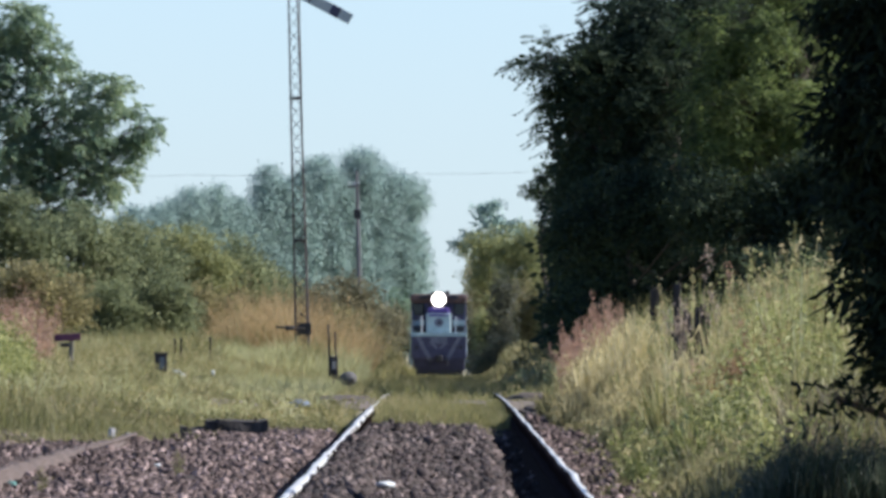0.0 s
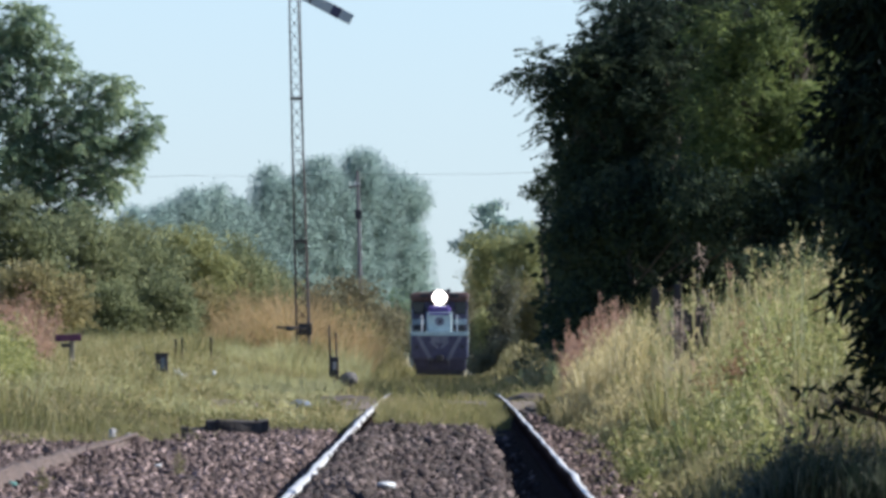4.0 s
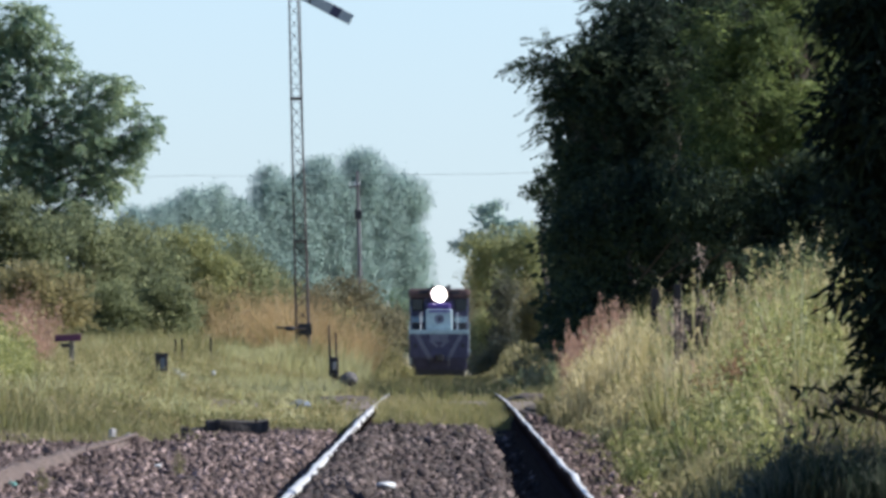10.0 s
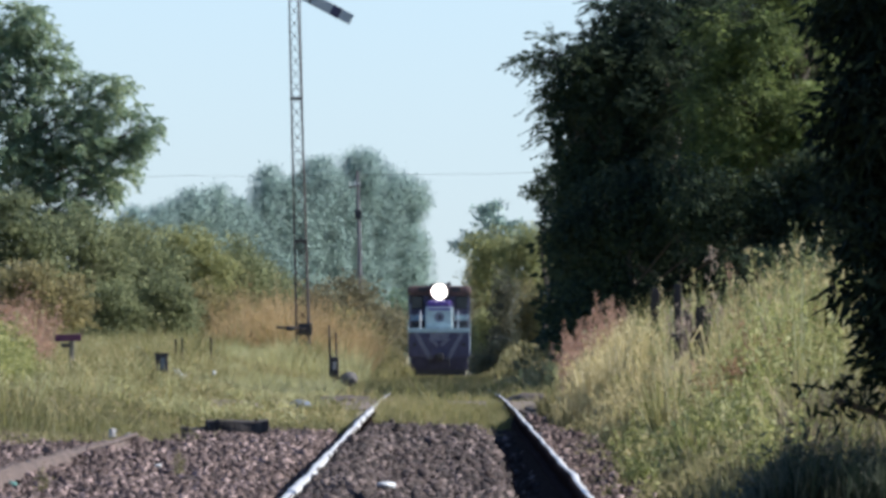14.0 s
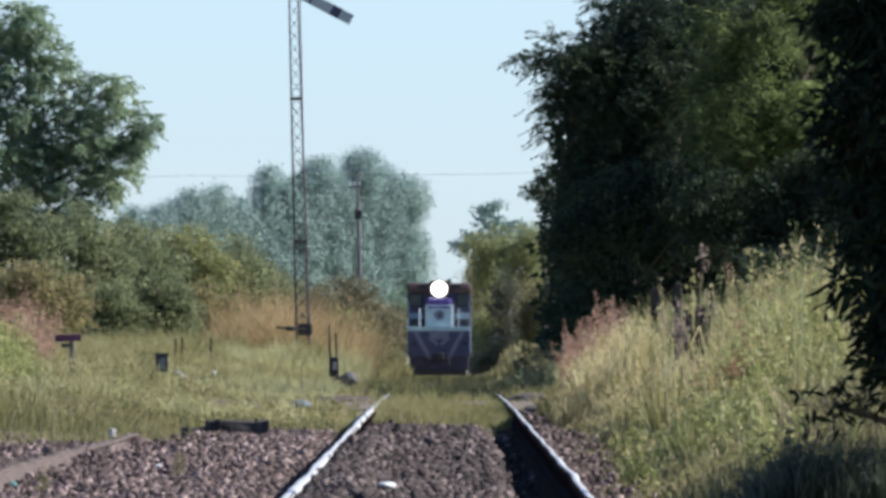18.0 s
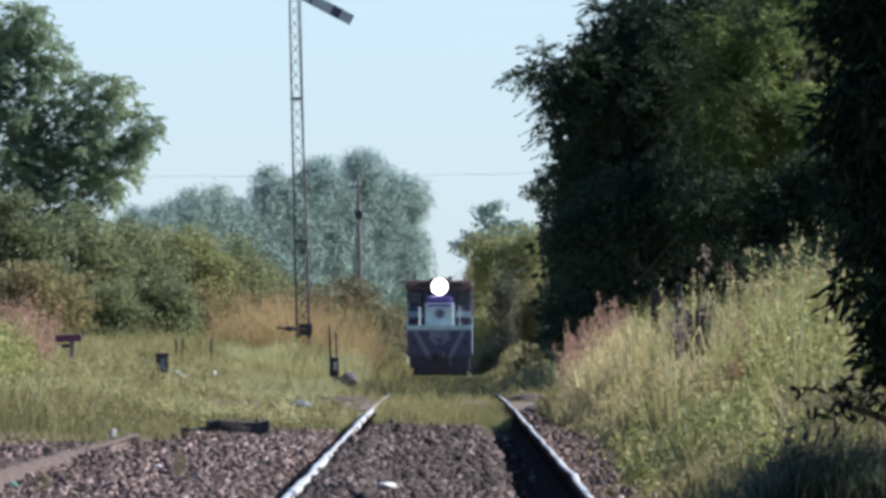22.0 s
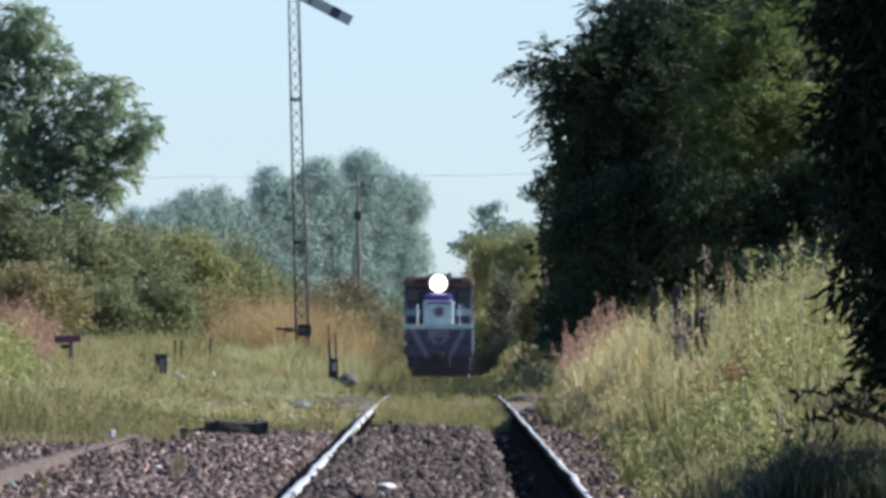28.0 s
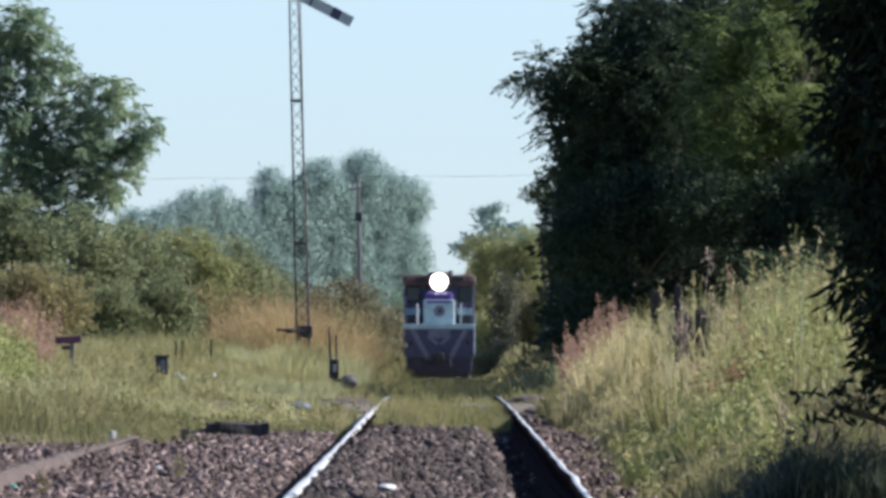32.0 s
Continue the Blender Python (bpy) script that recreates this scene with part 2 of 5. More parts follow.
# ---- mesh helpers ----


def np_mesh(name, verts, faces, material=None):
    """A mesh from numpy arrays; faces all have the same number of corners."""
    me = bpy.data.meshes.new(name)
    v, f = np.ascontiguousarray(verts, np.float32), np.ascontiguousarray(faces, np.int32)
    me.vertices.add(len(v))
    me.vertices.foreach_set("co", v.ravel())
    me.loops.add(f.size)
    me.loops.foreach_set("vertex_index", f.ravel())
    me.polygons.add(len(f))
    me.polygons.foreach_set("loop_start", np.arange(0, f.size, f.shape[1], dtype=np.int32))
    me.polygons.foreach_set("loop_total", np.full(len(f), f.shape[1], np.int32))
    me.update(calc_edges=True)
    if material:
        me.materials.append(material)
    return me


def part(name, data, material, parent, label=""):
    """One mesh object under a thing or a part. data: a bmesh or a mesh."""
    if isinstance(data, bmesh.types.BMesh):
        me = bpy.data.meshes.new(name)
        data.to_mesh(me)
        data.free()
        data = me
    if material and not data.materials:
        data.materials.append(material)
    ob = new(name, data)
    ob.parent = parent
    return tagged(ob, label) if label else ob


def thing(name, m, label, category, group="", kind=""):
    ob = new(name)
    ob.matrix_basis = m
    return tagged(ob, label, category, group, kind)


def box(sx, sy, sz, at=(0, 0, 0), bevel=0.0, turn=None, bm=None):
    """A box centred on at, bevelled."""
    own = bmesh.new()
    bmesh.ops.create_cube(own, size=1.0, matrix=Matrix.Diagonal((sx, sy, sz, 1)))
    if bevel:
        bmesh.ops.bevel(own, geom=own.edges[:], offset=bevel, segments=2, affect="EDGES", profile=0.6)
    own.transform(Matrix.Translation(at) @ (turn or Matrix.Identity(4)))
    if bm is None:
        return own
    me = bpy.data.meshes.new("tmp")
    own.to_mesh(me)
    own.free()
    bm.from_mesh(me)
    bpy.data.meshes.remove(me)
    return bm


def rod(p0, p1, r0, r1=None, sides=8, bm=None):
    """A capped tube between two points."""
    bm = bm or bmesh.new()
    p0, p1 = Vector(p0), Vector(p1)
    r1 = r0 if r1 is None else r1
    m = Matrix.Translation((p0 + p1) / 2) @ (p1 - p0).to_track_quat("Z", "Y").to_matrix().to_4x4()
    bmesh.ops.create_cone(bm, cap_ends=True, segments=sides, radius1=r0, radius2=r1, depth=(p1 - p0).length, matrix=m)
    return bm


def ball(r, at, bm=None, sub=2, squash=(1, 1, 1)):
    bm = bm or bmesh.new()
    bmesh.ops.create_icosphere(bm, subdivisions=sub, radius=r, matrix=Matrix.Translation(at) @ Matrix.Diagonal((*squash, 1)))
    return bm


def lumpy(bm, amount, scale, seed=0):
    for v in bm.verts:
        v.co += v.normal * amount * noise.noise(v.co * scale + Vector((seed, 0, 0)))
    return bm


def tubes(segs, sides=6):
    """Many tapered tubes as arrays. segs: rows of x0 y0 z0 r0 x1 y1 z1 r1."""
    s = np.asarray(segs, float)
    a, b = s[:, 0:3], s[:, 4:7]
    w = (b - a) / np.maximum(np.linalg.norm(b - a, axis=1, keepdims=True), 1e-6)
    u = np.cross(w, np.where(np.abs(w[:, :1]) > 0.8, [[0, 1.0, 0]], [[1.0, 0, 0]]))
    u /= np.linalg.norm(u, axis=1, keepdims=True)
    v = np.cross(w, u)
    ang = np.arange(sides) * 2 * np.pi / sides
    ring = u[:, None] * np.cos(ang)[None, :, None] + v[:, None] * np.sin(ang)[None, :, None]
    verts = np.concatenate([a[:, None] + ring * s[:, 3][:, None, None], b[:, None] + ring * s[:, 7][:, None, None]], 1).reshape(-1, 3)
    k = np.arange(sides)
    one = np.stack([k, (k + 1) % sides, (k + 1) % sides + sides, k + sides], 1)
    faces = (one[None] + (np.arange(len(s)) * 2 * sides)[:, None, None]).reshape(-1, 4)
    return verts, faces


def leaves(P, D, length, width, rng):
    """Bent diamond leaves at P pointing along D."""
    n = len(P)
    D = D / np.maximum(np.linalg.norm(D, axis=1, keepdims=True), 1e-6)
    N = rng.normal(size=(n, 3))
    S = np.cross(D, N)
    S /= np.maximum(np.linalg.norm(S, axis=1, keepdims=True), 1e-6)
    U = np.cross(S, D)
    ln = (length * rng.uniform(0.6, 1.3, n))[:, None]
    wd = (width * rng.uniform(0.6, 1.3, n))[:, None]
    mid = P + D * ln * 0.45 + U * ln * 0.08
    verts = np.stack([P, mid + S * wd / 2, P + D * ln, mid - S * wd / 2], 1).reshape(-1, 3)
    return verts, np.arange(4 * n).reshape(-1, 4)


def blades(P, h, w, lean, rng):
    """Grass: two-piece bent blades, as three-cornered faces."""
    n = len(P)
    a = rng.uniform(0, 2 * np.pi, n)
    side = np.stack([np.cos(a), np.sin(a), np.zeros(n)], 1) * (w * rng.uniform(0.6, 1.4, n))[:, None] / 2
    b = rng.uniform(0, 2 * np.pi, n)
    off = np.stack([np.cos(b), np.sin(b), np.zeros(n)], 1) * (lean * h * rng.uniform(0.1, 1.0, n))[:, None]
    up = np.zeros((n, 3))
    up[:, 2] = h
    m = P + off * 0.35 + up * 0.6
    tip = P + off + up
    verts = np.stack([P - side, P + side, m + side * 0.75, m - side * 0.75, tip], 1).reshape(-1, 3)
    k = (np.arange(n) * 5)[:, None]
    faces = np.concatenate([k + [[0, 1, 2]], k + [[0, 2, 3]], k + [[3, 2, 4]]], 1).reshape(-1, 3)
    return verts, faces


def arcs(P, off, h, w, droop, rng):
    """Arching blades from P: off is how far the tip reaches, droop how far it bends down again."""
    n = len(P)
    a = rng.uniform(0, 2 * np.pi, n)
    side = np.stack([np.cos(a), np.sin(a), np.zeros(n)], 1) * (w * rng.uniform(0.6, 1.4, n))[:, None] / 2
    up = np.zeros((n, 3))
    up[:, 2] = h
    m1, m2 = P + off * 0.18 + up * 0.5, P + off * 0.55 + up * 0.92
    tip = P + off + up * (1.0 - droop)[:, None]
    verts = np.stack([P - side, P + side, m1 + side, m1 - side, m2 + side * 0.8, m2 - side * 0.8, tip], 1).reshape(-1, 3)
    k = (np.arange(n) * 7)[:, None]
    f = [[0, 1, 2], [0, 2, 3], [3, 2, 4], [3, 4, 5], [5, 4, 6]]
    return verts, np.concatenate([k + [q] for q in f], 1).reshape(-1, 3)


# ---- the lie of the land ----
PROF_Y = np.array([-200, 200, 250, 300, 420, 560, 669, 739, 785, 854, 1200, 1600, 6000.0])
PROF_Z = np.array([0, 0, -0.03, -0.12, -0.38, -0.70, -0.93, -1.07, -1.21, -1.40, -2.2, -2.6, -2.6])


def rail_z(y):
    return np.interp(y, PROF_Y, PROF_Z)


def track_x(y):
    return np.interp(y, [0, 97, 265, 480, 669, 860, 1300], [-0.03, -0.03, 0.0, -0.10, -0.16, -0.18, -0.2])


def step(a, b, x):
    t = np.clip((x - a) / (b - a + 0.0), 0, 1)
    return t * t * (3 - 2 * t)


def right_edge(y):
    return 1.12 + 0.36 * step(112, 165, y) * step(300, 240, y)


def ground_z(x, y):
    """Height of the ground sheet."""
    x, y = np.asarray(x, float), np.asarray(y, float)
    z = rail_z(y) - 0.13 - 0.06 * step(260, 235, y)
    left, right = -x, x
    z = z + 0.08 * step(0.2, -0.8, x) * step(-0.95, -0.85, x) * step(235, 215, y)
    z = z - 0.10 * step(0.34, 0.60, x) * step(0.80, 0.72, x) * step(225, 205, y)
    z = z + 0.09 * step(-0.40, -0.62, x) * step(-0.86, -0.80, x) * step(175, 140, y)
    z = z + 0.06 * np.exp(-(((track_x(y) - x - 0.90) / 0.07) ** 2)) * step(175, 140, y)
    z = z - 0.05 * step(1.35, 1.05, left) * step(0.85, 0.95, left) * step(225, 205, y)
    z = z + 0.22 * step(3.2, 5.0, left) * step(170, 230, y)
    z = z + 0.58 * step(1.7, 4.2, left) * step(310, 410, y)
    z = z + 0.45 * step(right_edge(y) + 0.1, right_edge(y) + 1.9, right) * step(100, 125, y) * (1 - 0.9 * step(215, 300, y) * step(3.2, 2.2, right))
    z = z + 0.32 * step(2.0, 3.6, right) * step(300, 420, y)
    z = z + 1.15 * step(1.55, 2.7, left) * step(470, 580, y) * step(1100, 900, y)
    road = np.exp(-(((y - 243) / 12.0) ** 2))
    z = z + (rail_z(y) - 0.05 - z) * road
    z = z + 0.05 * np.sin(x * 1.7 + y * 0.11) * np.sin(y * 0.23 + 1.3 * x) * step(1.3, 2.5, np.abs(x))
    return z


def gz(x, y):
    return float(ground_z(x, y))


def grid_sheet(name, xs, ys, lift=0.0, material=None):
    X, Y = np.meshgrid(xs, ys)
    V = np.stack([X, Y, ground_z(X, Y) + lift], 2).reshape(-1, 3)
    i = np.arange(len(xs) * len(ys)).reshape(len(ys), len(xs))
    F = np.stack([i[:-1, :-1], i[:-1, 1:], i[1:, 1:], i[1:, :-1]], 2).reshape(-1, 4)
    return np_mesh(name, V, F, material)


xs = np.concatenate([-np.geomspace(3000, 16, 26), np.arange(-15, -5.45, 0.3), np.arange(-5.4, -1.25, 0.1), np.arange(-1.2, 1.21, 0.05), np.arange(1.3, 2.35, 0.1), np.arange(2.4, 15.01, 0.3), np.geomspace(16, 3000, 26)])
ys = np.concatenate([np.linspace(-1500, -220, 9), np.arange(-210, 64, 6.0), np.arange(66, 262, 2.0), np.arange(262, 460, 4.0), np.arange(460, 960, 8.0), np.geomspace(960, 4900, 30)])


def between(v, lo, hi):
    return v[(v > lo) & (v < hi)]


ground = tagged(new("ground", grid_sheet("ground", xs, ys, 0, M_SOIL)), "olive and brown earth under rough grass", "ground", kind="structure")
bed = tagged(new("ballast_bed", grid_sheet("ballast_bed", between(xs, -5.25, 2.05), between(ys, -205, 203), 0.012, M_BED)),
             "grey-brown crushed stone bed beneath the rails", "ballast", kind="structure")
road = tagged(new("road", grid_sheet("road", between(xs, -9, 6), between(ys, 231, 257), 0.02, M_DIRT)),
              "pale dirt track crossing the railway line", "dirt road", kind="structure")

# ---- the rails ----


def rail(name, off, y0, y1, head, body, label, jitter, lift=0.0, bend=0.0):
    """A flat-bottomed rail, 0.15 m high: railhead, web and foot."""
    rng = np.random.default_rng(int(abs(off) * 100) + 3)
    t = thing(name, pose(0, 0, 0), label, "rail", "rails of the line")
    Y = np.concatenate([np.arange(y0, 60, 6.0), np.arange(max(y0, 60), min(y1, 320) + 0.1, 1.5), np.arange(326, y1 + 0.1, 6.0)])
    kink = np.interp(Y, np.arange(y0 - 20, y1 + 20, 4.5), rng.normal(size=len(np.arange(y0 - 20, y1 + 20, 4.5))) * jitter)
    X = track_x(Y) + off + kink + bend * ((Y - y0) / max(y1 - y0, 1)) ** 2
    Z = rail_z(Y) + lift + np.interp(Y, np.arange(y0 - 20, y1 + 20, 9.0), rng.normal(size=len(np.arange(y0 - 20, y1 + 20, 9.0))) * jitter * 0.3)

    def sweep(n, outline, material, text=""):
        o = np.array(outline)
        k = len(o)
        wear = 1 + (np.convolve(rng.uniform(-0.4, 0.4, len(Y) + 4), np.full(5, 0.2), "valid") if n == "railhead" and head is M_HEAD else np.zeros(len(Y)))
        V = np.stack([X[:, None] + o[None, :, 0] * wear[:, None], np.repeat(Y[:, None], k, 1), Z[:, None] + o[None, :, 1]], 2).reshape(-1, 3)
        j = np.arange(k)
        one = np.stack([j, (j + 1) % k, (j + 1) % k + k, j + k], 1)
        F = (one[None] + (np.arange(len(Y) - 1) * k)[:, None, None]).reshape(-1, 4)
        me = np_mesh(n, V, F)
        if n == "railhead":
            me.polygons.foreach_set("use_smooth", np.ones(len(F), bool))
        part(n, me, material, t, text)

    # Right rail: bright strip narrowed, its shaded side painted in the web's dark colour.
    if head is M_HEAD and off > 0:
        sweep("railhead", [(-0.012, -0.006), (-0.010, -0.0015), (0.004, 0.0004), (0.018, -0.001), (0.029, -0.006), (0.033, -0.012)], head, "worn shining running surface")
    else:
        sweep("railhead", [(-0.030, -0.008), (-0.020, -0.002), (0, 0.0003), (0.012, -0.0008), (0.023, -0.003), (0.031, -0.008), (0.035, -0.016), (0.034, -0.034)], head, "worn shining running surface" if head is M_HEAD else "")
    sweep("web", [(-0.009, -0.135), (-0.009, -0.044), (-0.034, -0.038), (-0.034, -0.010), (-0.024, -0.003), (0.024, -0.003), (0.0335, -0.012), (0.0335, -0.038), (0.009, -0.044), (0.009, -0.135)], body)
    sweep("foot", [(-0.065, -0.15), (-0.065, -0.14), (-0.009, -0.125), (0.009, -0.125), (0.065, -0.14), (0.065, -0.15)], body)
    return t


GAUGE = 1.676
for sgn in (-1, 1):
    rail("rail", sgn * (GAUGE + 0.07) / 2, -200, 1300, M_HEAD, M_RUST, "shining worn steel rail with rusty web on ballast", 0.007)
rail("rail", -3.33, 60, 168, M_DUSTY, M_DUSTY, "dusty pinkish-brown disused siding rail half buried in stones", 0.012, -0.065, 0.3)


def dust_ridge(x0, y0, y1, bend):
    """Dried mud banked up against the disused rail."""
    rng = np.random.default_rng(44)
    Y = np.arange(y0, y1, 0.8)
    u = (Y - y0) / (y1 - y0)
    X = track_x(Y) + x0 + bend * u ** 2
    o = np.array([(-0.12, -0.19), (-0.075, -0.12), (-0.04, -0.07), (0.0, -0.052), (0.035, -0.08), (0.07, -0.13), (0.11, -0.20)])
    rough = np.cumsum(rng.normal(size=(len(Y), 7)), 0)
    rough = (rough - rough.mean(0)) / rough.std(0) * 0.009 + rng.normal(size=(len(Y), 7)) * 0.013
    V = np.stack([X[:, None] + o[None, :, 0] * (1.0 + 0.3 * np.sin(Y * 0.4))[:, None], np.repeat(Y[:, None], 7, 1), rail_z(Y)[:, None] + o[None, :, 1] + rough - 0.12 * (u ** 8)[:, None]], 2)
    i = np.arange(len(Y) * 7).reshape(len(Y), 7)
    F = np.stack([i[:-1, :-1], i[:-1, 1:], i[1:, 1:], i[1:, :-1]], 2).reshape(-1, 4)
    ob = new("dust_ridge", np_mesh("dust_ridge", V.reshape(-1, 3), F, M_DUSTY))
    tagged(ob, "ridge of pinkish dried mud along the disused rail", "mud ridge", kind="structure")


dust_ridge(-3.33, 60, 174, 0.33)

# ---- ballast stones ----


def stones(name, P, size, rng, material):
    """Angular stones: eight-cornered lumps."""
    n = len(P)
    base = np.array([(-1, -1, -1), (1, -1, -1), (1, 1, -1), (-1, 1, -1), (-1, -1, 1), (1, -1, 1), (1, 1, 1), (-1, 1, 1)], float) * 0.5
    q = base[None] * rng.uniform(0.3, 1.65, (n, 1, 3)) + rng.normal(size=(n, 8, 3)) * 0.2
    a, b = rng.uniform(0, 6.28, n), rng.uniform(-1.1, 1.1, n)
    ca, sa, cb, sb = np.cos(a)[:, None], np.sin(a)[:, None], np.cos(b)[:, None], np.sin(b)[:, None]
    x, y, z = q[..., 0], q[..., 1], q[..., 2]
    y, z = y * cb - z * sb, y * sb + z * cb
    x, y = x * ca - y * sa, x * sa + y * ca
    V = (np.stack([x, y, z], 2) * size[:, None, None] + P[:, None]).reshape(-1, 3)
    f = np.array([(4, 5, 6, 7), (0, 1, 5, 4), (1, 2, 6, 5), (2, 3, 7, 6), (3, 0, 4, 7)])
    F = (f[None] + (np.arange(n) * 8)[:, None, None]).reshape(-1, 4)
    return np_mesh(name, V, F, material)


def clear_of_rails(x, y):
    dx = x - track_x(y)
    return (np.abs(np.abs(dx) - 0.873) > 0.10)


def between_rails(dx, a, b):
    return (dx > a) & (dx < b)


def build_ballast():
    rng = np.random.default_rng(11)
    n = 74000
    y = 92 + 124 * rng.uniform(0, 1, n) ** 1.5
    lim = np.minimum(0.0285 * y, 5.0)
    x = -lim + rng.uniform(0, 1, n) * (lim + 2.2)
    edge = right_edge(y) + 0.28 * np.sin(y * 0.31) * np.sin(y * 0.13)
    keep = clear_of_rails(x, y) & (x < edge + 0.25 * rng.normal(size=n))
    keep &= ~(between_rails(x - track_x(y), 0.53, 0.80) & (y < 184) & (rng.uniform(0, 1, n) < 0.93))
    far = 182 + 5 * np.sin(x * 2.3) + 6 * step(0.2, 0.8, rng.uniform(0, 1, n)) + 8 * step(-1.2, 0, x) + 24 * step(0.9, 1.1, x)
    far -= 15 * step(-2.3, -3.3, x)
    keep &= y < far
    x, y = x[keep], y[keep]
    s = rng.uniform(0.012, 0.036, len(x)) * (1 + (y - 97) / 170)
    big = rng.uniform(0, 1, len(x)) < 0.04
    s[big] *= 1.5
    P = np.stack([x, y, ground_z(x, y) + 0.01 + rng.uniform(0.0, 0.03, len(x))], 1)
    inside = np.abs(x - track_x(y)) < 0.86
    ob = new("ballast", stones("ballast", P[~inside], s[~inside], rng, M_STONE))
    tagged(ob, "loose grey-brown crushed stone beside the rails", "ballast", kind="stuff")
    ob = new("ballast", stones("ballast", P[inside], s[inside], rng, M_OILY))
    tagged(ob, "oil-darkened crushed stone between the rails", "ballast", kind="stuff")
    n = 6000
    y, x = rng.uniform(-10, 92, n), rng.uniform(-5.0, 1.6, n)
    keep = clear_of_rails(x, y) & (np.abs(x) < 1.0 + 4.0 * rng.uniform(0, 1, n))
    x, y = x[keep], y[keep]
    ob = new("ballast", stones("ballast", np.stack([x, y, ground_z(x, y) + 0.015], 1), rng.uniform(0.035, 0.09, len(x)), rng, M_STONE))
    tagged(ob, "loose grey-brown crushed stone on the line by the camera", "ballast", kind="stuff")
    shapes = [[stones("stone", np.zeros((1, 3)), np.ones(1), rng, mat) for _ in range(12)] for mat in (M_STONE, M_OILY)]
    for k in range(300):
        sx, sy = rng.uniform(-2.4, 0.95), rng.uniform(97, 112)
        if not clear_of_rails(np.array([sx]), np.array([sy]))[0]:
            continue
        one = part("stone", shapes[int(abs(sx) < 0.86)][k % 12], None, bed)
        d = rng.uniform(0.02, 0.046)
        one.matrix_basis = pose(sx, sy, gz(sx, sy) + 0.035, rng.uniform(-30, 30), rng.uniform(-30, 30), rng.uniform(0, 360)) @ Matrix.Diagonal((d, d, d * 0.8, 1))


build_ballast()

# ---- grass and weeds ----


def patches(x, y, sx, sy, seed):
    """Soft random patches between 0 and 1, sx by sy metres."""
    rng = np.random.default_rng(seed)
    grid = rng.uniform(0, 1, (64, 64))
    u, v = x / sx + 500.3, y / sy + 500.7
    i, j = np.floor(u).astype(int), np.floor(v).astype(int)
    a, b = u - i, v - j
    a, b = a * a * (3 - 2 * a), b * b * (3 - 2 * b)
    i0, i1, j0, j1 = i % 64, (i + 1) % 64, j % 64, (j + 1) % 64
    return (grid[i0, j0] * (1 - a) + grid[i1, j0] * a) * (1 - b) + (grid[i0, j1] * (1 - a) + grid[i1, j1] * a) * b


def spots(n, xr, yr, seed, density, tuft):
    rng = np.random.default_rng(seed)
    y = rng.uniform(yr[0], yr[1], n)
    lo, hi = xr(y) if callable(xr) else (np.full(n, xr[0]), np.full(n, xr[1]))
    x = lo + rng.uniform(0, 1, n) * (hi - lo)
    keep = rng.uniform(0, 1, n) < (0.25 + 0.75 * patches(x, y, tuft, tuft * 3, seed))
    if density is not None:
        keep &= rng.uniform(0, 1, n) < density(x, y)
    keep &= clear_of_rails(x, y) | (y > 268)
    x, y = x[keep], y[keep]
    uneven = 0.55 + 0.75 * patches(x, y, 0.9, 3.0, seed + 50) * (0.6 + 0.8 * patches(x, y, 0.3, 1.0, seed + 90))
    return rng, x, y, uneven


def sow(name, n, xr, yr, height, width, lean, material, label, seed, density=None, spread=0.5, category="grass", tuft=0.5):
    """Blades strewn over a stretch of ground. xr: a pair, or a function of y that gives one; height: metres or a function."""
    rng, x, y, uneven = spots(n, xr, yr, seed, density, tuft)
    h = (height(x, y) if callable(height) else np.full(len(x), float(height))) * uneven * rng.uniform(1 - spread, 1 + spread * 0.5, len(x))
    P = np.stack([x, y, ground_z(x, y) - 0.02], 1)
    v, f = blades(P, h, width, lean, rng)
    return tagged(new(name, np_mesh(name, v, f, material)), label, category, kind="stuff")


def weeds(name, n, xr, yr, height, leaf, per, material, label, seed, density=None, top=False, lean=0.2):
    """Leafy stems: small leaves along each stalk, or a seed head at its top."""
    rng, x, y, uneven = spots(n, xr, yr, seed, density, 0.5)
    m = len(x)
    h = (height(x, y) if callable(height) else np.full(m, float(height))) * uneven * rng.uniform(0.6, 1.2, m)
    P = np.stack([x, y, ground_z(x, y) - 0.02], 1)
    off = np.clip(rng.normal(size=(m, 3)), -1.4, 1.4) * (lean * h)[:, None]
    off[:, 2] = h
    k = np.repeat(np.arange(m), per)
    u = rng.uniform(0.82, 1.0, len(k)) if top else rng.uniform(0.15, 1.0, len(k)) ** 0.8
    Q = P[k] + off[k] * u[:, None] * np.array((1, 1, 1)) + rng.normal(size=(len(k), 3)) * leaf[0] * (0.35 if top else 0.6)
    D = rng.normal(size=(len(k), 3)) + np.array((0, 0, 0.9 if top else 0.3))
    v1, f1 = leaves(Q, D, leaf[0], leaf[1], rng)
    segs = np.concatenate([P, np.full((m, 1), 0.004), P + off, np.full((m, 1), 0.002)], 1)
    v2, f2 = tubes(segs, 3)
    v, f = np.concatenate([v1, v2]), np.concatenate([f1, f2 + len(v1)])
    return tagged(new(name, np_mesh(name, v, f, material)), label, "weeds", kind="stuff")


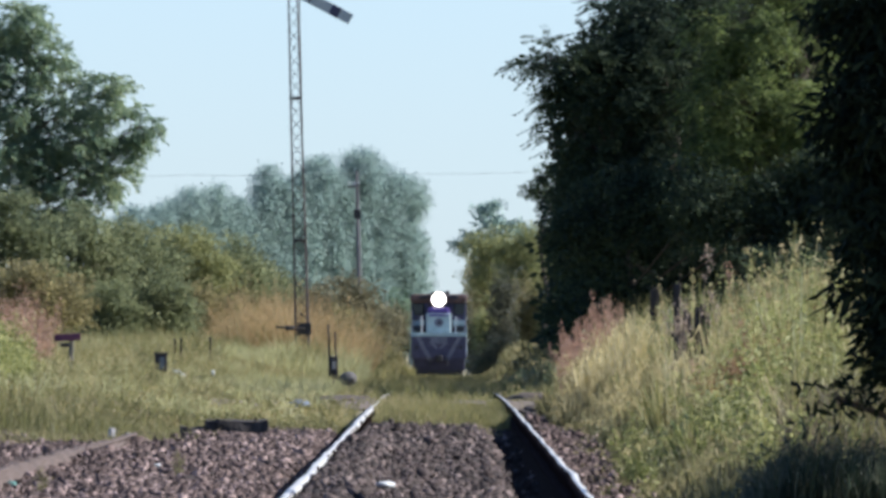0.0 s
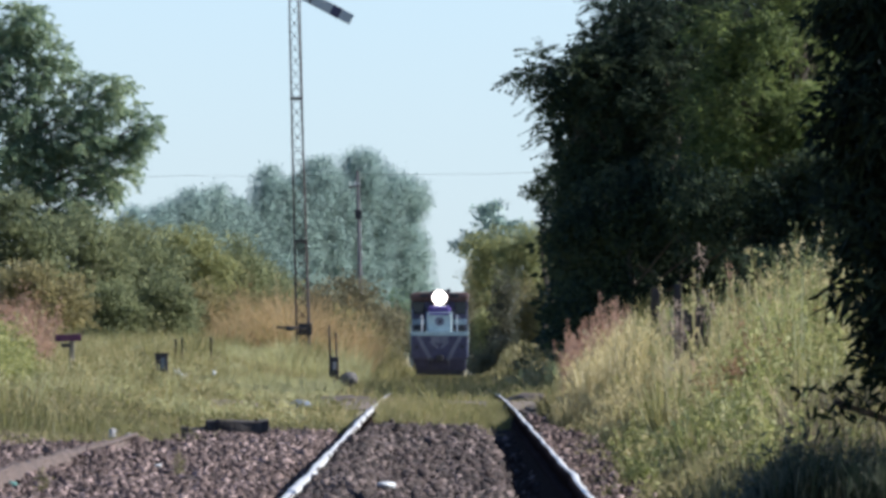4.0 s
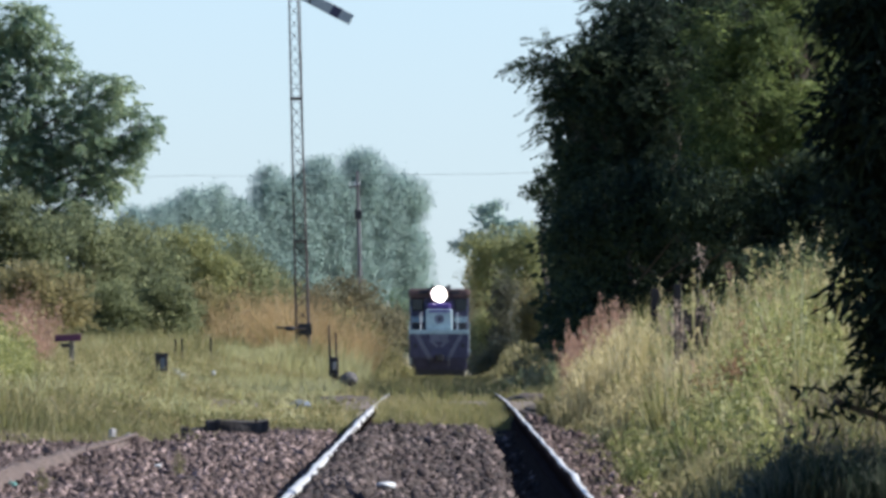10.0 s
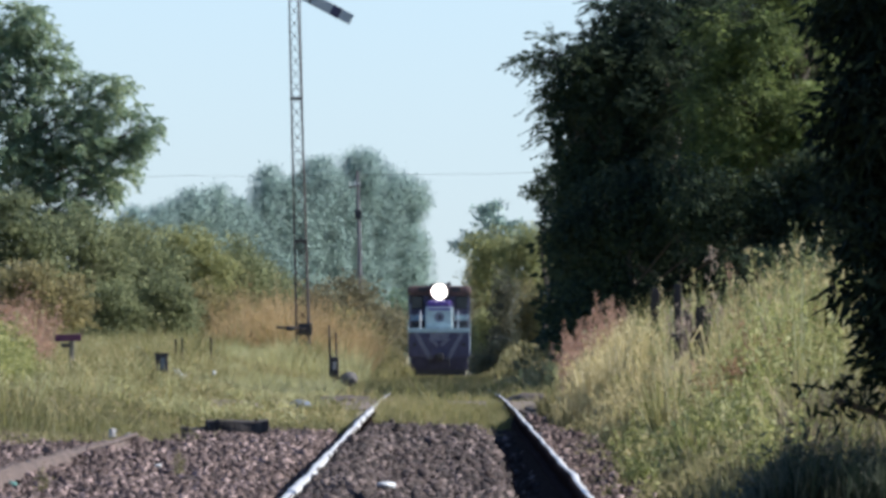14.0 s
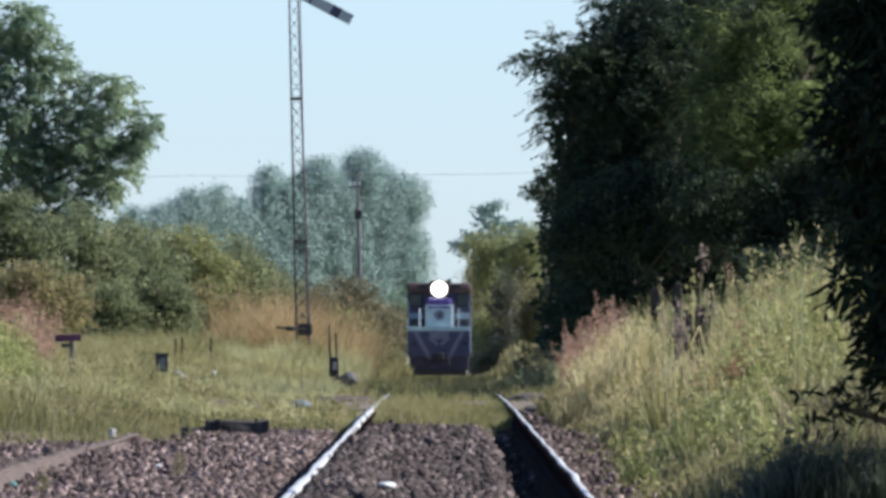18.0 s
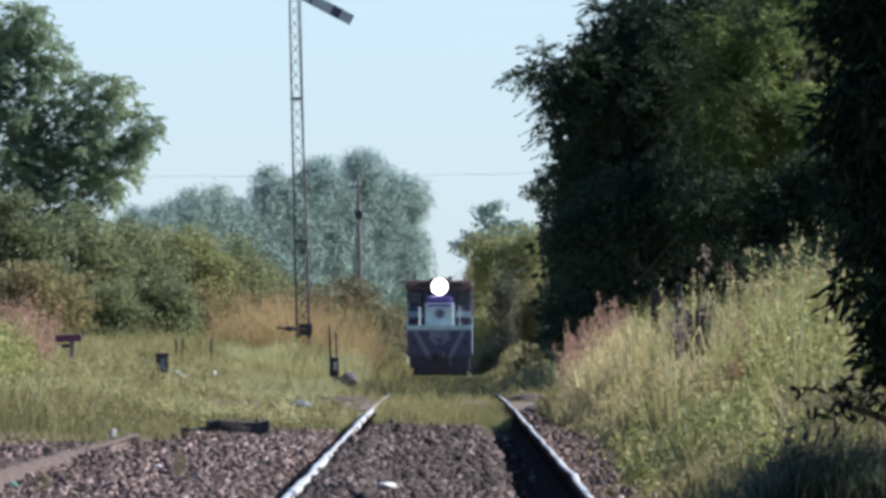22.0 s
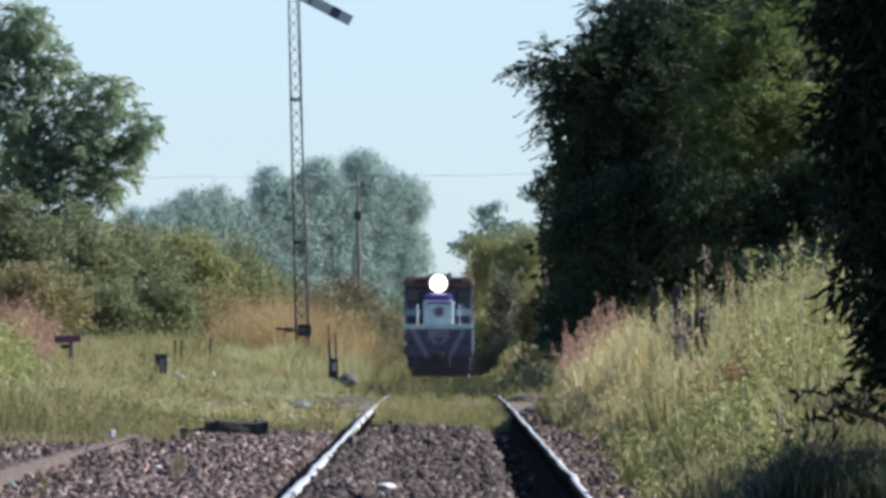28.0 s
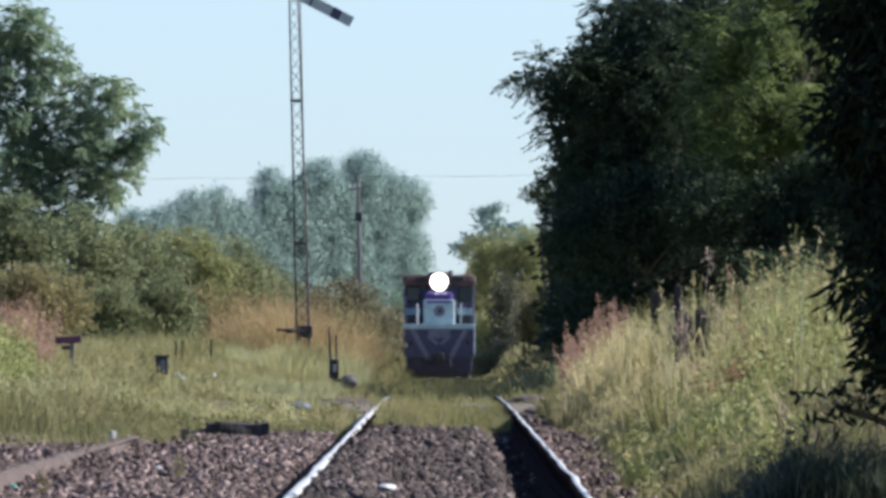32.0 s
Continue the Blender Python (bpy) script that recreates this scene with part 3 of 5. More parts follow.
def tussocks(name, n, xr, yr, height, per, width, reach, material, label, seed, density=None, radius=0.06, droop=0.25, heads=0, head=(0.05, 0.016), head_material=None, uneven_by=0.5):
    """Separate tufts of arching blades; with heads, feathery seed heads on some of the stalks."""
    rng, x, y, _ = spots(n, xr, yr, seed, density, 0.6)
    m = len(x)
    h0 = (height(x, y) if callable(height) else np.full(m, float(height))) * rng.uniform(1 - uneven_by, 1 + 0.4 * uneven_by, m)
    k = np.repeat(np.arange(m), per)
    a = rng.uniform(0, 2 * np.pi, len(k))
    way = np.stack([np.cos(a), np.sin(a), np.zeros(len(k))], 1)
    r = rng.uniform(0, 1, len(k)) ** 0.7
    P = np.stack([x[k], y[k], ground_z(x[k], y[k]) - 0.02], 1) + way * (radius * r)[:, None]
    h = h0[k] * rng.uniform(0.45, 1.1, len(k)) * (1 - 0.25 * r)
    off = way * (reach * h0[k] * r * rng.uniform(0.4, 1.1, len(k)))[:, None]
    v, f = arcs(P, off, h, width, droop * r * rng.uniform(0.3, 1.5, len(k)), rng)
    me = np_mesh(name, v, f, material)
    ob = tagged(new(name, me), label, "grass", kind="stuff")
    if heads:
        q = np.repeat(rng.permutation(len(k))[:int(len(k) * 0.35)], heads)
        u = rng.uniform(0.0, 1.0, len(q))
        tip = P[q] + off[q] * (0.7 + 0.3 * u)[:, None]
        tip[:, 2] = P[q, 2] + h[q] * (0.86 + 0.14 * u)
        D = rng.normal(size=(len(q), 3)) * 0.7 + np.array((0, 0, 0.8))
        hv, hf = leaves(tip + rng.normal(size=(len(q), 3)) * head[1] * 0.7, D, head[0], head[1], rng)
        tagged(new("seed_heads", np_mesh("seed_heads", hv, hf, head_material or material)), "feathery pale seed heads above the tufts of grass", "grass", kind="stuff")
    return ob


def view(y):
    return 0.0285 * y + 0.4


def off_road(x, y):
    return 1.0 - 0.93 * np.exp(-(((y - 243) / 7.5) ** 4))


def bank(x, y):
    """How tall the weeds stand on the bank, in humps and hollows."""
    hump = patches(x, y, 0.42, 5.0, 91) * 0.6 + patches(x, y, 0.2, 2.4, 92) * 0.4
    trodden = 1 - 0.6 * np.exp(-(((x - 2.57) / 0.24) ** 2)) * step(130, 150, y) * step(184, 174, y)
    return (0.16 + 0.95 * step(1.15, 3.0, x)) * (0.42 + 1.1 * hump) * trodden


def off_stones(x, y):
    return step(0.0, 0.7, x - right_edge(y))


def left_of(a, b):
    return lambda y: (-view(y), np.full(len(y), -a) + 0 * b)


# the meadow
sow("meadow_grass", 66000, left_of(1.15, 0), (184, 330), lambda x, y: 0.11 + 0.26 * step(2.4, 4.6, -x) + 0.12 * step(250, 300, y), 0.012, 0.9, G_GREEN,
    "rough olive-green meadow grass beside the line", 1, off_road)
sow("meadow_grass", 9000, lambda y: (-view(y), np.full(len(y), -2.3)), (166, 188), 0.13, 0.011, 0.9, G_GREEN, "short grass creeping onto the stones", 56, lambda x, y: step(166, 178, y + 4 * np.sin(x * 4)) * step(-2.3, -3.2, x))
sow("straw_grass", 26000, left_of(1.3, 0), (188, 420), lambda x, y: 0.17 + 0.36 * step(2.4, 4.6, -x), 0.012, 1.0, G_STRAW, "pale straw blades scattered through the meadow", 36, lambda x, y: off_road(x, y) * step(0.45, 0.8, patches(x, y, 1.3, 14, 77)))
sow("road_tufts", 4200, (-8, 4.5), (231, 256), 0.11, 0.02, 0.9, G_GREEN, "sparse tufts on the dirt track", 38)
weeds("meadow_weeds", 6000, left_of(1.3, 0), (186, 330), lambda x, y: 0.13 + 0.40 * step(2.4, 4.6, -x), (0.06, 0.028), 8, G_GREEN, "low olive weeds in the meadow", 31, off_road)
sow("meadow_grass", 46000, left_of(1.3, 0), (330, 470), lambda x, y: 0.28 + 0.30 * step(4.3, 6.0, -x), 0.022, 0.8, G_GREEN, "taller olive-green grass on the bank", 2)
weeds("lime_weeds", 2300, lambda y: (-view(y), -view(y) + 1.35), (215, 290), 0.85, (0.065, 0.032), 30, G_LIME, "bright lime-green weeds in the meadow", 3)
weeds("pink_plume_grass", 2200, lambda y: (-view(y), -view(y) + 1.9), (285, 335), 1.12, (0.08, 0.022), 18, G_PINK, "tall grass with pinkish seed plumes", 4)
sow("bank_grass", 9000, (-6.3, -2.0), (419, 450), lambda x, y: 1.0 * step(6.6, 5.0, -x) + 0.15, 0.022, 0.9, G_GREEN, "olive grass mixed into the dry grass", 37)
sow("orange_grass", 24000, (-6.3, -2.0), (419, 450), lambda x, y: 1.15 * step(6.6, 5.0, -x) + 0.15, 0.022, 0.9, G_ORANGE, "dry orange-brown grass around the signal mast", 5, lambda x, y: 0.3 + 0.7 * step(-5.6, -4.0, x))
weeds("orange_grass", 3000, (-6.3, -2.0), (419, 450), lambda x, y: 1.3 * step(6.6, 5.0, -x) + 0.2, (0.09, 0.03), 14, G_ORANGE, "dry orange seed heads around the signal mast", 35, lambda x, y: 0.25 + 0.75 * step(-5.6, -4.0, x))
sow("pale_grass", 16000, lambda y: (np.full(len(y), -5.2), np.full(len(y), -1.7)), (262, 345), 0.36, 0.013, 0.8, G_PALE, "pale yellow-green feathery grass in the meadow", 45)
sow("pale_grass", 30000, lambda y: (-view(y), np.full(len(y), -1.75)), (372, 418), lambda x, y: (0.46 + 0.36 * step(4.6, 2.6, -x)) * (0.35 + 0.95 * patches(x, y, 0.55, 16, 61)), 0.016, 0.7, G_PALE, "soft pale green grass in front of the dry grass", 53)
sow("meadow_grass", 16000, lambda y: (-view(y), np.full(len(y), -1.75)), (372, 418), lambda x, y: (0.42 + 0.34 * step(4.6, 2.6, -x)) * (0.35 + 0.95 * patches(x, y, 0.55, 16, 62)), 0.018, 0.7, G_GREEN, "olive grass mixed into the pale grass", 54)
# the line itself
sow("track_grass", 20000, (-0.80, 0.80), (180, 231), lambda x, y: 0.10 + 0.12 * step(190, 205, y), 0.012, 0.9, G_GREEN, "short green grass between the rails", 6,
    lambda x, y: step(182, 204, y + 6 * np.sin(x * 5)))
sow("track_grass", 3800, (0.62, 0.78), (196, 231), 0.24, 0.010, 0.5, G_GREEN, "grass growing up against the rail", 55)
sow("track_grass", 42000, (-1.6, 1.6), (254, 660), 0.25, 0.026, 0.8, G_GREEN, "olive grass growing over the sleepers", 7)
sow("track_grass", 12000, (-1.6, 1.6), (660, 1000), 0.20, 0.03, 0.8, G_GREEN, "olive grass growing over the sleepers", 17)
sow("bank_grass", 18000, lambda y: (np.full(len(y), -5.0), np.full(len(y), -1.35)), (470, 860), 0.55, 0.040, 0.6, G_GREEN, "rough grass on the cutting bank", 8)
sow("bank_grass", 20000, lambda y: (np.full(len(y), 1.35), np.full(len(y), 6.0)), (330, 860), lambda x, y: 0.22 + 0.25 * step(1.6, 3.4, x), 0.030, 0.6, G_GREEN, "rough grass on the cutting bank", 9)
# the bank of weeds
sow("dry_stalks", 500, lambda y: (np.full(len(y), 1.5), view(y)), (125, 205), lambda x, y: bank(x, y) * 1.0, 0.008, 0.18, G_STRAW, "thin upright pale stalks among the weeds", 47, off_stones)
sow("tall_weeds", 20000, lambda y: (np.full(len(y), 1.05) + 0.2 * np.sin(y * 0.3), view(y)), (104, 210), lambda x, y: bank(x, y) * 0.34, 0.013, 0.5, G_WEED,
    "tall straw-coloured grass on the bank", 10, off_stones)
weeds("tall_weeds", 2600, lambda y: (np.full(len(y), 1.1), view(y)), (106, 210), lambda x, y: bank(x, y) * 0.6, (0.065, 0.018), 13, G_WEED, "leafy green and straw weeds on the bank", 32, off_stones)
weeds("tall_weeds", 1100, lambda y: (np.full(len(y), 1.4), view(y)), (135, 215), lambda x, y: bank(x, y) * 0.95, (0.05, 0.016), 16, G_STRAW, "pale straw seed heads above the weeds", 33, off_stones, True)
sow("tall_weeds", 26000, lambda y: (np.full(len(y), 1.5), view(y)), (210, 300), lambda x, y: 0.28 + 0.62 * step(1.5, 2.9, x), 0.02, 0.5, G_GREEN, "tall olive-green weeds on the bank", 12)
sow("bank_grass", 11000, (1.55, 3.1), (196, 233), lambda x, y: 0.2 + 0.72 * step(1.6, 2.6, x), 0.016, 0.5, G_WEED, "low grass beside the dirt track", 39)
sow("straw_grass", 9000, lambda y: (np.full(len(y), 1.5), np.full(len(y), 2.5)), (150, 208), lambda x, y: bank(x, y) * 0.85, 0.009, 0.4, G_STRAW, "pale fluffy straw grass on the bank", 40, lambda x, y: off_stones(x, y) * step(0.5, 0.75, patches(x, y, 0.6, 9, 78)))
weeds("tall_weeds", 700, lambda y: (np.full(len(y), 3.3), np.full(len(y), 4.6)), (160, 200), 0.95, (0.09, 0.035), 26, G_GREEN, "tall green leafy weeds on the bank", 41)
tall_green = weeds("tall_green_weeds", 220, lambda y: (np.full(len(y), 3.5), np.full(len(y), 4.05)), (168, 186), 1.15, (0.07, 0.022), 44, L_BUSH, "tall blue-green leafy weeds on the bank", 49)
beige_plumes = weeds("brown_plumes", 18, lambda y: (np.full(len(y), 2.25), np.full(len(y), 2.6)), (164, 174), 1.3, (0.07, 0.016), 30, G_BEIGE, "beige feathery plumes above the weeds", 50, None, True)
weeds("lime_weeds", 1600, lambda y: (np.full(len(y), 1.35), np.full(len(y), 2.8)), (108, 165), lambda x, y: 0.9 * bank(x, y), (0.055, 0.022), 20, G_LIME, "lime-green weeds at the ballast edge", 13, lambda x, y: off_stones(x, y) * step(0.4, 0.75, patches(x, y, 0.45, 7, 79)))
weeds("lime_weeds", 1000, lambda y: (np.full(len(y), 2.1), np.full(len(y), 2.95)), (120, 146), lambda x, y: 0.8 * bank(x, y), (0.06, 0.022), 20, G_LIME, "lime-green weeds on the lower bank", 51)
weeds("green_weeds", 800, lambda y: (np.full(len(y), 2.5), np.full(len(y), 4.0)), (150, 200), lambda x, y: 0.95 * bank(x, y), (0.07, 0.022), 18, L_YELLOW, "yellow-green leafy weeds along the top of the bank", 52)
sow("dry_stalks", 2200, lambda y: (np.full(len(y), 2.25), view(y)), (107, 116), 0.45, 0.010, 0.5, G_BROWN, "brown dry stalks behind the near tree", 42)
# Tree shadow on these plants is painted by darker leaf and grass colours.
weeds("shade_weeds", 300, lambda y: (np.full(len(y), 1.75), np.full(len(y), 2.75)), (100.6, 101.5), lambda x, y: 0.08 + 0.33 * step(1.7, 2.05, x), (0.10, 0.014), 14, G_SHADE, "weeds with the near tree's shade in their grey-green colour", 43)
sow("shade_weeds", 3200, lambda y: (np.full(len(y), 1.72), np.full(len(y), 2.75)), (100.5, 101.6), lambda x, y: 0.08 + 0.33 * step(1.7, 2.05, x), 0.012, 0.5, L_DARK, "grass with the near tree's shade in its dark green colour", 44)
sow("shade_weeds", 2900, lambda y: (np.full(len(y), 1.72), np.full(len(y), 2.75)), (100.5, 101.6), lambda x, y: 0.08 + 0.33 * step(1.7, 2.05, x), 0.012, 0.6, G_SHADE, "grass with the near tree's shade in its grey-green colour", 48)
red_plumes = weeds("pink_plume_grass", 620, lambda y: (np.full(len(y), 1.55), np.full(len(y), 2.25)), (214, 226), lambda x, y: (0.95 + 0.45 * step(1.6, 2.25, x) - ground_z(x, y)) * 0.68, (0.05, 0.012), 30, G_PINK, "soft reddish seed plumes above the weeds", 14, None, True, 0.08)
tussocks("cutting_grass", 150, (1.35, 1.95), (188, 226), 0.42, 60, 0.014, 0.6, G_TAN, "grey-green and tan tufts at the end of the bank", 214, None, 0.1, 0.35)
tussocks("straw_tussocks", 140, (1.62, 2.6), (196, 213), lambda x, y: 0.62 + 0.5 * step(1.35, 2.3, x), 80, 0.014, 0.45, G_STRAW, "tall pale straw tussocks at the back of the bank", 211, None, 0.12, 0.25, 4, (0.05, 0.02), G_STRAW, 0.35)
# Sun highlights on the bank, put in as blades of a paler colour.
tussocks("bright_blades", 220, lambda y: (np.full(len(y), 1.5), view(y)), (116, 200), lambda x, y: bank(x, y) * 1.0, 12, 0.012, 0.6, G_PALE, "blades in a paler colour as sun highlights on the weeds", 212, off_stones, 0.08, 0.4)
weeds("brown_dock", 560, (2.3, 2.95), (124, 146), 0.74, (0.05, 0.018), 26, G_RUST, "rusty brown dock heads among the weeds", 46, lambda x, y: step(0.3, 0.6, patches(x, y, 0.25, 4, 93)))
weeds("pink_plume_grass", 40, lambda y: (np.full(len(y), 2.2), view(y)), (150, 200), lambda x, y: 0.95 * bank(x, y), (0.05, 0.016), 26, G_PINK, "reddish seed plumes above the weeds", 15, None, True)

for sx, sy in ((-2.83, 120), (-2.05, 131)):
    weeds("ballast_weed", 7, (sx - 0.03, sx + 0.03), (sy - 0.3, sy + 0.3), 0.26, (0.03, 0.010), 22, G_TAN, "small thin weed growing among the stones", int(sy), None, False, 0.08)
for a, b in ((-7.0, -5.2), (2.0, 7.0)):
    tussocks("verge_grass", 200, (a, b), (-10, 55), 0.28, 20, 0.012, 0.7, G_GREEN, "olive tufts of grass on the verge", 57 + int(b), None, 0.1, 0.3)
# tufts that stand apart on the bank
def edge_to(a):
    return lambda y: (np.full(len(y), a), view(y))


tussocks("straw_tussocks", 330, lambda y: (np.full(len(y), 1.35), np.full(len(y), 2.75)), (148, 214), lambda x, y: bank(x, y) * 1.0, 80, 0.013, 0.6, G_STRAW, "pale straw tussocks with feathery heads on the bank", 201,
         lambda x, y: off_stones(x, y) * step(0.2, 0.5, patches(x, y, 0.7, 12, 88)), 0.13, 0.3, 4, (0.05, 0.022), G_STRAW)
tussocks("weed_tussocks", 330, edge_to(1.25), (112, 210), lambda x, y: bank(x, y) * 1.0, 80, 0.017, 0.65, G_WEED, "arching olive and straw tufts of grass on the bank", 202, off_stones, 0.13, 0.35)
tussocks("green_tussocks", 420, edge_to(1.3), (120, 196), lambda x, y: bank(x, y) * 0.95, 70, 0.015, 0.7, G_LIME, "bright green arching tufts of grass on the bank", 203,
         lambda x, y: off_stones(x, y) * step(0.4, 0.65, patches(x, y, 0.6, 10, 89)) * (1 - 0.85 * step(140, 160, y) * step(2.9, 2.5, x)), 0.13, 0.45)
tussocks("dark_tussocks", 420, edge_to(1.4), (124, 200), lambda x, y: bank(x, y) * 0.85, 60, 0.022, 0.7, L_BUSH, "dark green leafy tufts on the bank", 204,
         lambda x, y: off_stones(x, y) * step(0.5, 0.7, patches(x, y, 0.5, 8, 90)) * (1 - 0.85 * step(140, 160, y) * step(2.9, 2.5, x)), 0.13, 0.4)
dry_arches = tussocks("arching_dry_grass", 26, lambda y: (np.full(len(y), 2.7), np.full(len(y), 3.5)), (168, 184), 1.25, 14, 0.022, 0.5, G_STRAW, "dry pale grass with long arching leaves on top of the bank", 205, None, 0.06, 0.35, uneven_by=0.3)
tussocks("cutting_grass", 260, (1.6, 3.4), (300, 410), lambda x, y: 0.30 + 0.30 * step(1.6, 3.0, x), 40, 0.03, 0.8, G_TAN, "rough olive and tan tufts beyond the crossing", 213, None, 0.13, 0.4, uneven_by=0.9)
tussocks("cutting_grass", 60, (1.35, 2.7), (300, 425), lambda x, y: 0.35 + 0.40 * step(1.4, 2.4, x), 46, 0.026, 0.6, G_STRAW, "taller tan tufts beyond the crossing", 215, None, 0.16, 0.35, uneven_by=0.8)
tussocks("green_tussocks", 70, (1.35, 2.7), (300, 425), lambda x, y: 0.35 + 0.40 * step(1.4, 2.4, x), 46, 0.030, 0.7, L_HEDGE, "olive leafy tufts beyond the crossing", 216, None, 0.2, 0.35, uneven_by=0.8)
tussocks("low_dry_tussocks", 420, lambda y: (np.full(len(y), 1.0), np.full(len(y), 2.2)), (101, 124), lambda x, y: 0.10 + 0.22 * step(1.1, 1.9, x), 34, 0.010, 0.8, G_TAN, "low brownish dry grass at the edge of the stones", 206,
         lambda x, y: off_stones(x, y) + 0.15, 0.06, 0.3)
tussocks("low_dry_tussocks", 260, lambda y: (np.full(len(y), 1.02), np.full(len(y), 1.75)), (124, 200), lambda x, y: 0.08 + 0.12 * step(1.1, 1.7, x), 34, 0.010, 0.9, G_TAN, "low brownish grass creeping over the stones", 217, None, 0.08, 0.3)
# tufts in the meadow and on the sides of the cutting
tussocks("meadow_tussocks", 900, left_of(1.6, 0), (200, 345), lambda x, y: 0.22 + 0.30 * step(2.4, 4.6, -x), 40, 0.014, 0.8, G_PALE, "pale feathery tufts in the meadow", 207, off_road, 0.09, 0.3, 3, (0.05, 0.014), G_PALE)
tussocks("meadow_tussocks", 420, left_of(1.5, 0), (188, 330), lambda x, y: 0.18 + 0.30 * step(2.4, 4.6, -x), 36, 0.016, 0.8, G_GREEN, "olive tufts in the meadow", 208, off_road, 0.09, 0.3)
tussocks("cutting_grass", 900, lambda y: (np.full(len(y), -3.6), np.full(len(y), -1.5)), (500, 800), lambda x, y: 0.45 + 0.75 * step(1.5, 2.4, -x), 22, 0.055, 0.5, G_TAN, "tall olive and tan grass on the side of the cutting", 209, None, 0.15, 0.3)
tussocks("cutting_grass", 700, lambda y: (np.full(len(y), 1.75), np.full(len(y), 5.0)), (420, 800), lambda x, y: 0.35 + 0.55 * step(1.8, 3.4, x), 20, 0.055, 0.7, G_TAN, "olive and tan grass on the side of the cutting", 210, None, 0.15, 0.4, uneven_by=0.8)

# ---- trees and shrubs ----


def woody(name, base, label, category, blobs, bark, foliage, leaf, per_tip, trunk_r, seed, droop=0.3, tips_per_m=2.6, spread=0.30, trunk_top=None, group="", lean=(0, 0), clump=0, clump_r=0.24, even=False, frond=0.0):
    """A tree or shrub: a tapered trunk, one limb to each clump of the crown, twigs and many small leaves.
    blobs: x, y, z, rx, ry, rz of each clump, in world metres; leaf: length and width. Returns the thing and its branches."""
    rng = np.random.default_rng(seed)
    base = Vector(base)
    t = thing(name, Matrix.Translation(base), label, category, group)
    top = trunk_top if trunk_top else max(b[2] for b in blobs) - base.z - 0.3
    n = 7
    zs = np.linspace(0, top, n)
    tx = lean[0] * (zs / top) ** 1.5 + np.concatenate([[0], rng.normal(size=n - 1) * top * 0.018])
    ty = lean[1] * (zs / top) ** 1.5 + np.concatenate([[0], rng.normal(size=n - 1) * top * 0.018])
    rr = trunk_r * (1 - 0.85 * zs / top) * np.concatenate([[1.35], np.ones(n - 1)])
    segs = [(tx[i], ty[i], zs[i] - (0.3 if i == 0 else 0), rr[i], tx[i + 1], ty[i + 1], zs[i + 1], rr[i + 1]) for i in range(n - 1)]
    part("trunk", np_mesh("trunk", *tubes(segs, 9)), bark, t)
    made = []
    for bx, by, bz, rx, ry, rz in blobs:
        c = np.array((bx - base.x, by - base.y, bz - base.z))
        zj = min(max(c[2] - 0.5 * math.hypot(c[0], c[1]) - 0.4 * rz, 0.12 * top), 0.95 * top)
        j = np.array((np.interp(zj, zs, tx), np.interp(zj, zs, ty), zj))
        rj = np.interp(zj, zs, rr) * 0.55
        m = max(8, int(tips_per_m * 6 * (rx * ry * rz) ** 0.667 / max(leaf[0] / 0.12, 0.5)))
        d = rng.normal(size=(m, 3))
        d /= np.linalg.norm(d, axis=1, keepdims=True)
        rad = rng.uniform(0.12, 1, m) ** 0.45 * (0.82 + 0.3 * np.sin(d[:, 0] * 5 + seed) * np.sin(d[:, 2] * 6))
        if even:
            low = np.array([noise.noise(Vector(q) * 2.2 + Vector((seed, bx, 0))) + 0.6 * noise.noise(Vector(q) * 6 + Vector((bx, 0, seed))) for q in d])
            rad = rng.uniform(0.04, 1, m) ** 0.3 * (0.98 + 0.08 * low)
        if clump:
            cc = rng.normal(size=(clump, 3))
            cc *= (rng.uniform(0.5, 0.98, clump) / np.linalg.norm(cc, axis=1))[:, None]
            d = cc[rng.integers(0, clump, m)] + np.clip(rng.normal(size=(m, 3)), -1.6, 1.6) * np.array((clump_r, clump_r, clump_r * 0.7))
            rad = np.ones(m)
        tip = c - j + d * rad[:, None] * np.array((rx, ry, rz))
        mid = (c - j) * 0.55 + np.array((0, 0, 0.1 * rz))
        wood = [(0, 0, 0, rj, *mid, rj * 0.65), (*mid, rj * 0.65, *(c - j), rj * 0.35)]
        for k in range(0, m, 4 if base.y > 1200 else 1):
            h = (c - j) * rng.uniform(0.55, 1.0)
            if base.y > 560 or leaf[0] > 0.25:
                wood.append((*h, rj * 0.2, *tip[k], rj * 0.04))
                continue
            e = (h + tip[k]) / 2 + rng.normal(size=3) * 0.08 * rx
            wood.append((*h, rj * 0.22, *e, rj * 0.12))
            wood.append((*e, rj * 0.12, *tip[k], rj * 0.04))
        br = part("branch", np_mesh("branch", *tubes(wood, 3)), bark, t)
        br.location = j
        idx = np.repeat(np.arange(m), per_tip if rz > 0.08 else per_tip // 7)
        g = np.clip(rng.normal(size=(len(idx), 3)), -1.5, 1.5) * np.array((spread, spread, spread * 0.6)) * rng.uniform(0.5, 1.3, m)[idx][:, None]
        P = tip[idx] + g
        D = rng.normal(size=(len(idx), 3)) + 0.6 * d[idx] + g / spread * 0.5 + np.array((0, 0, -droop))
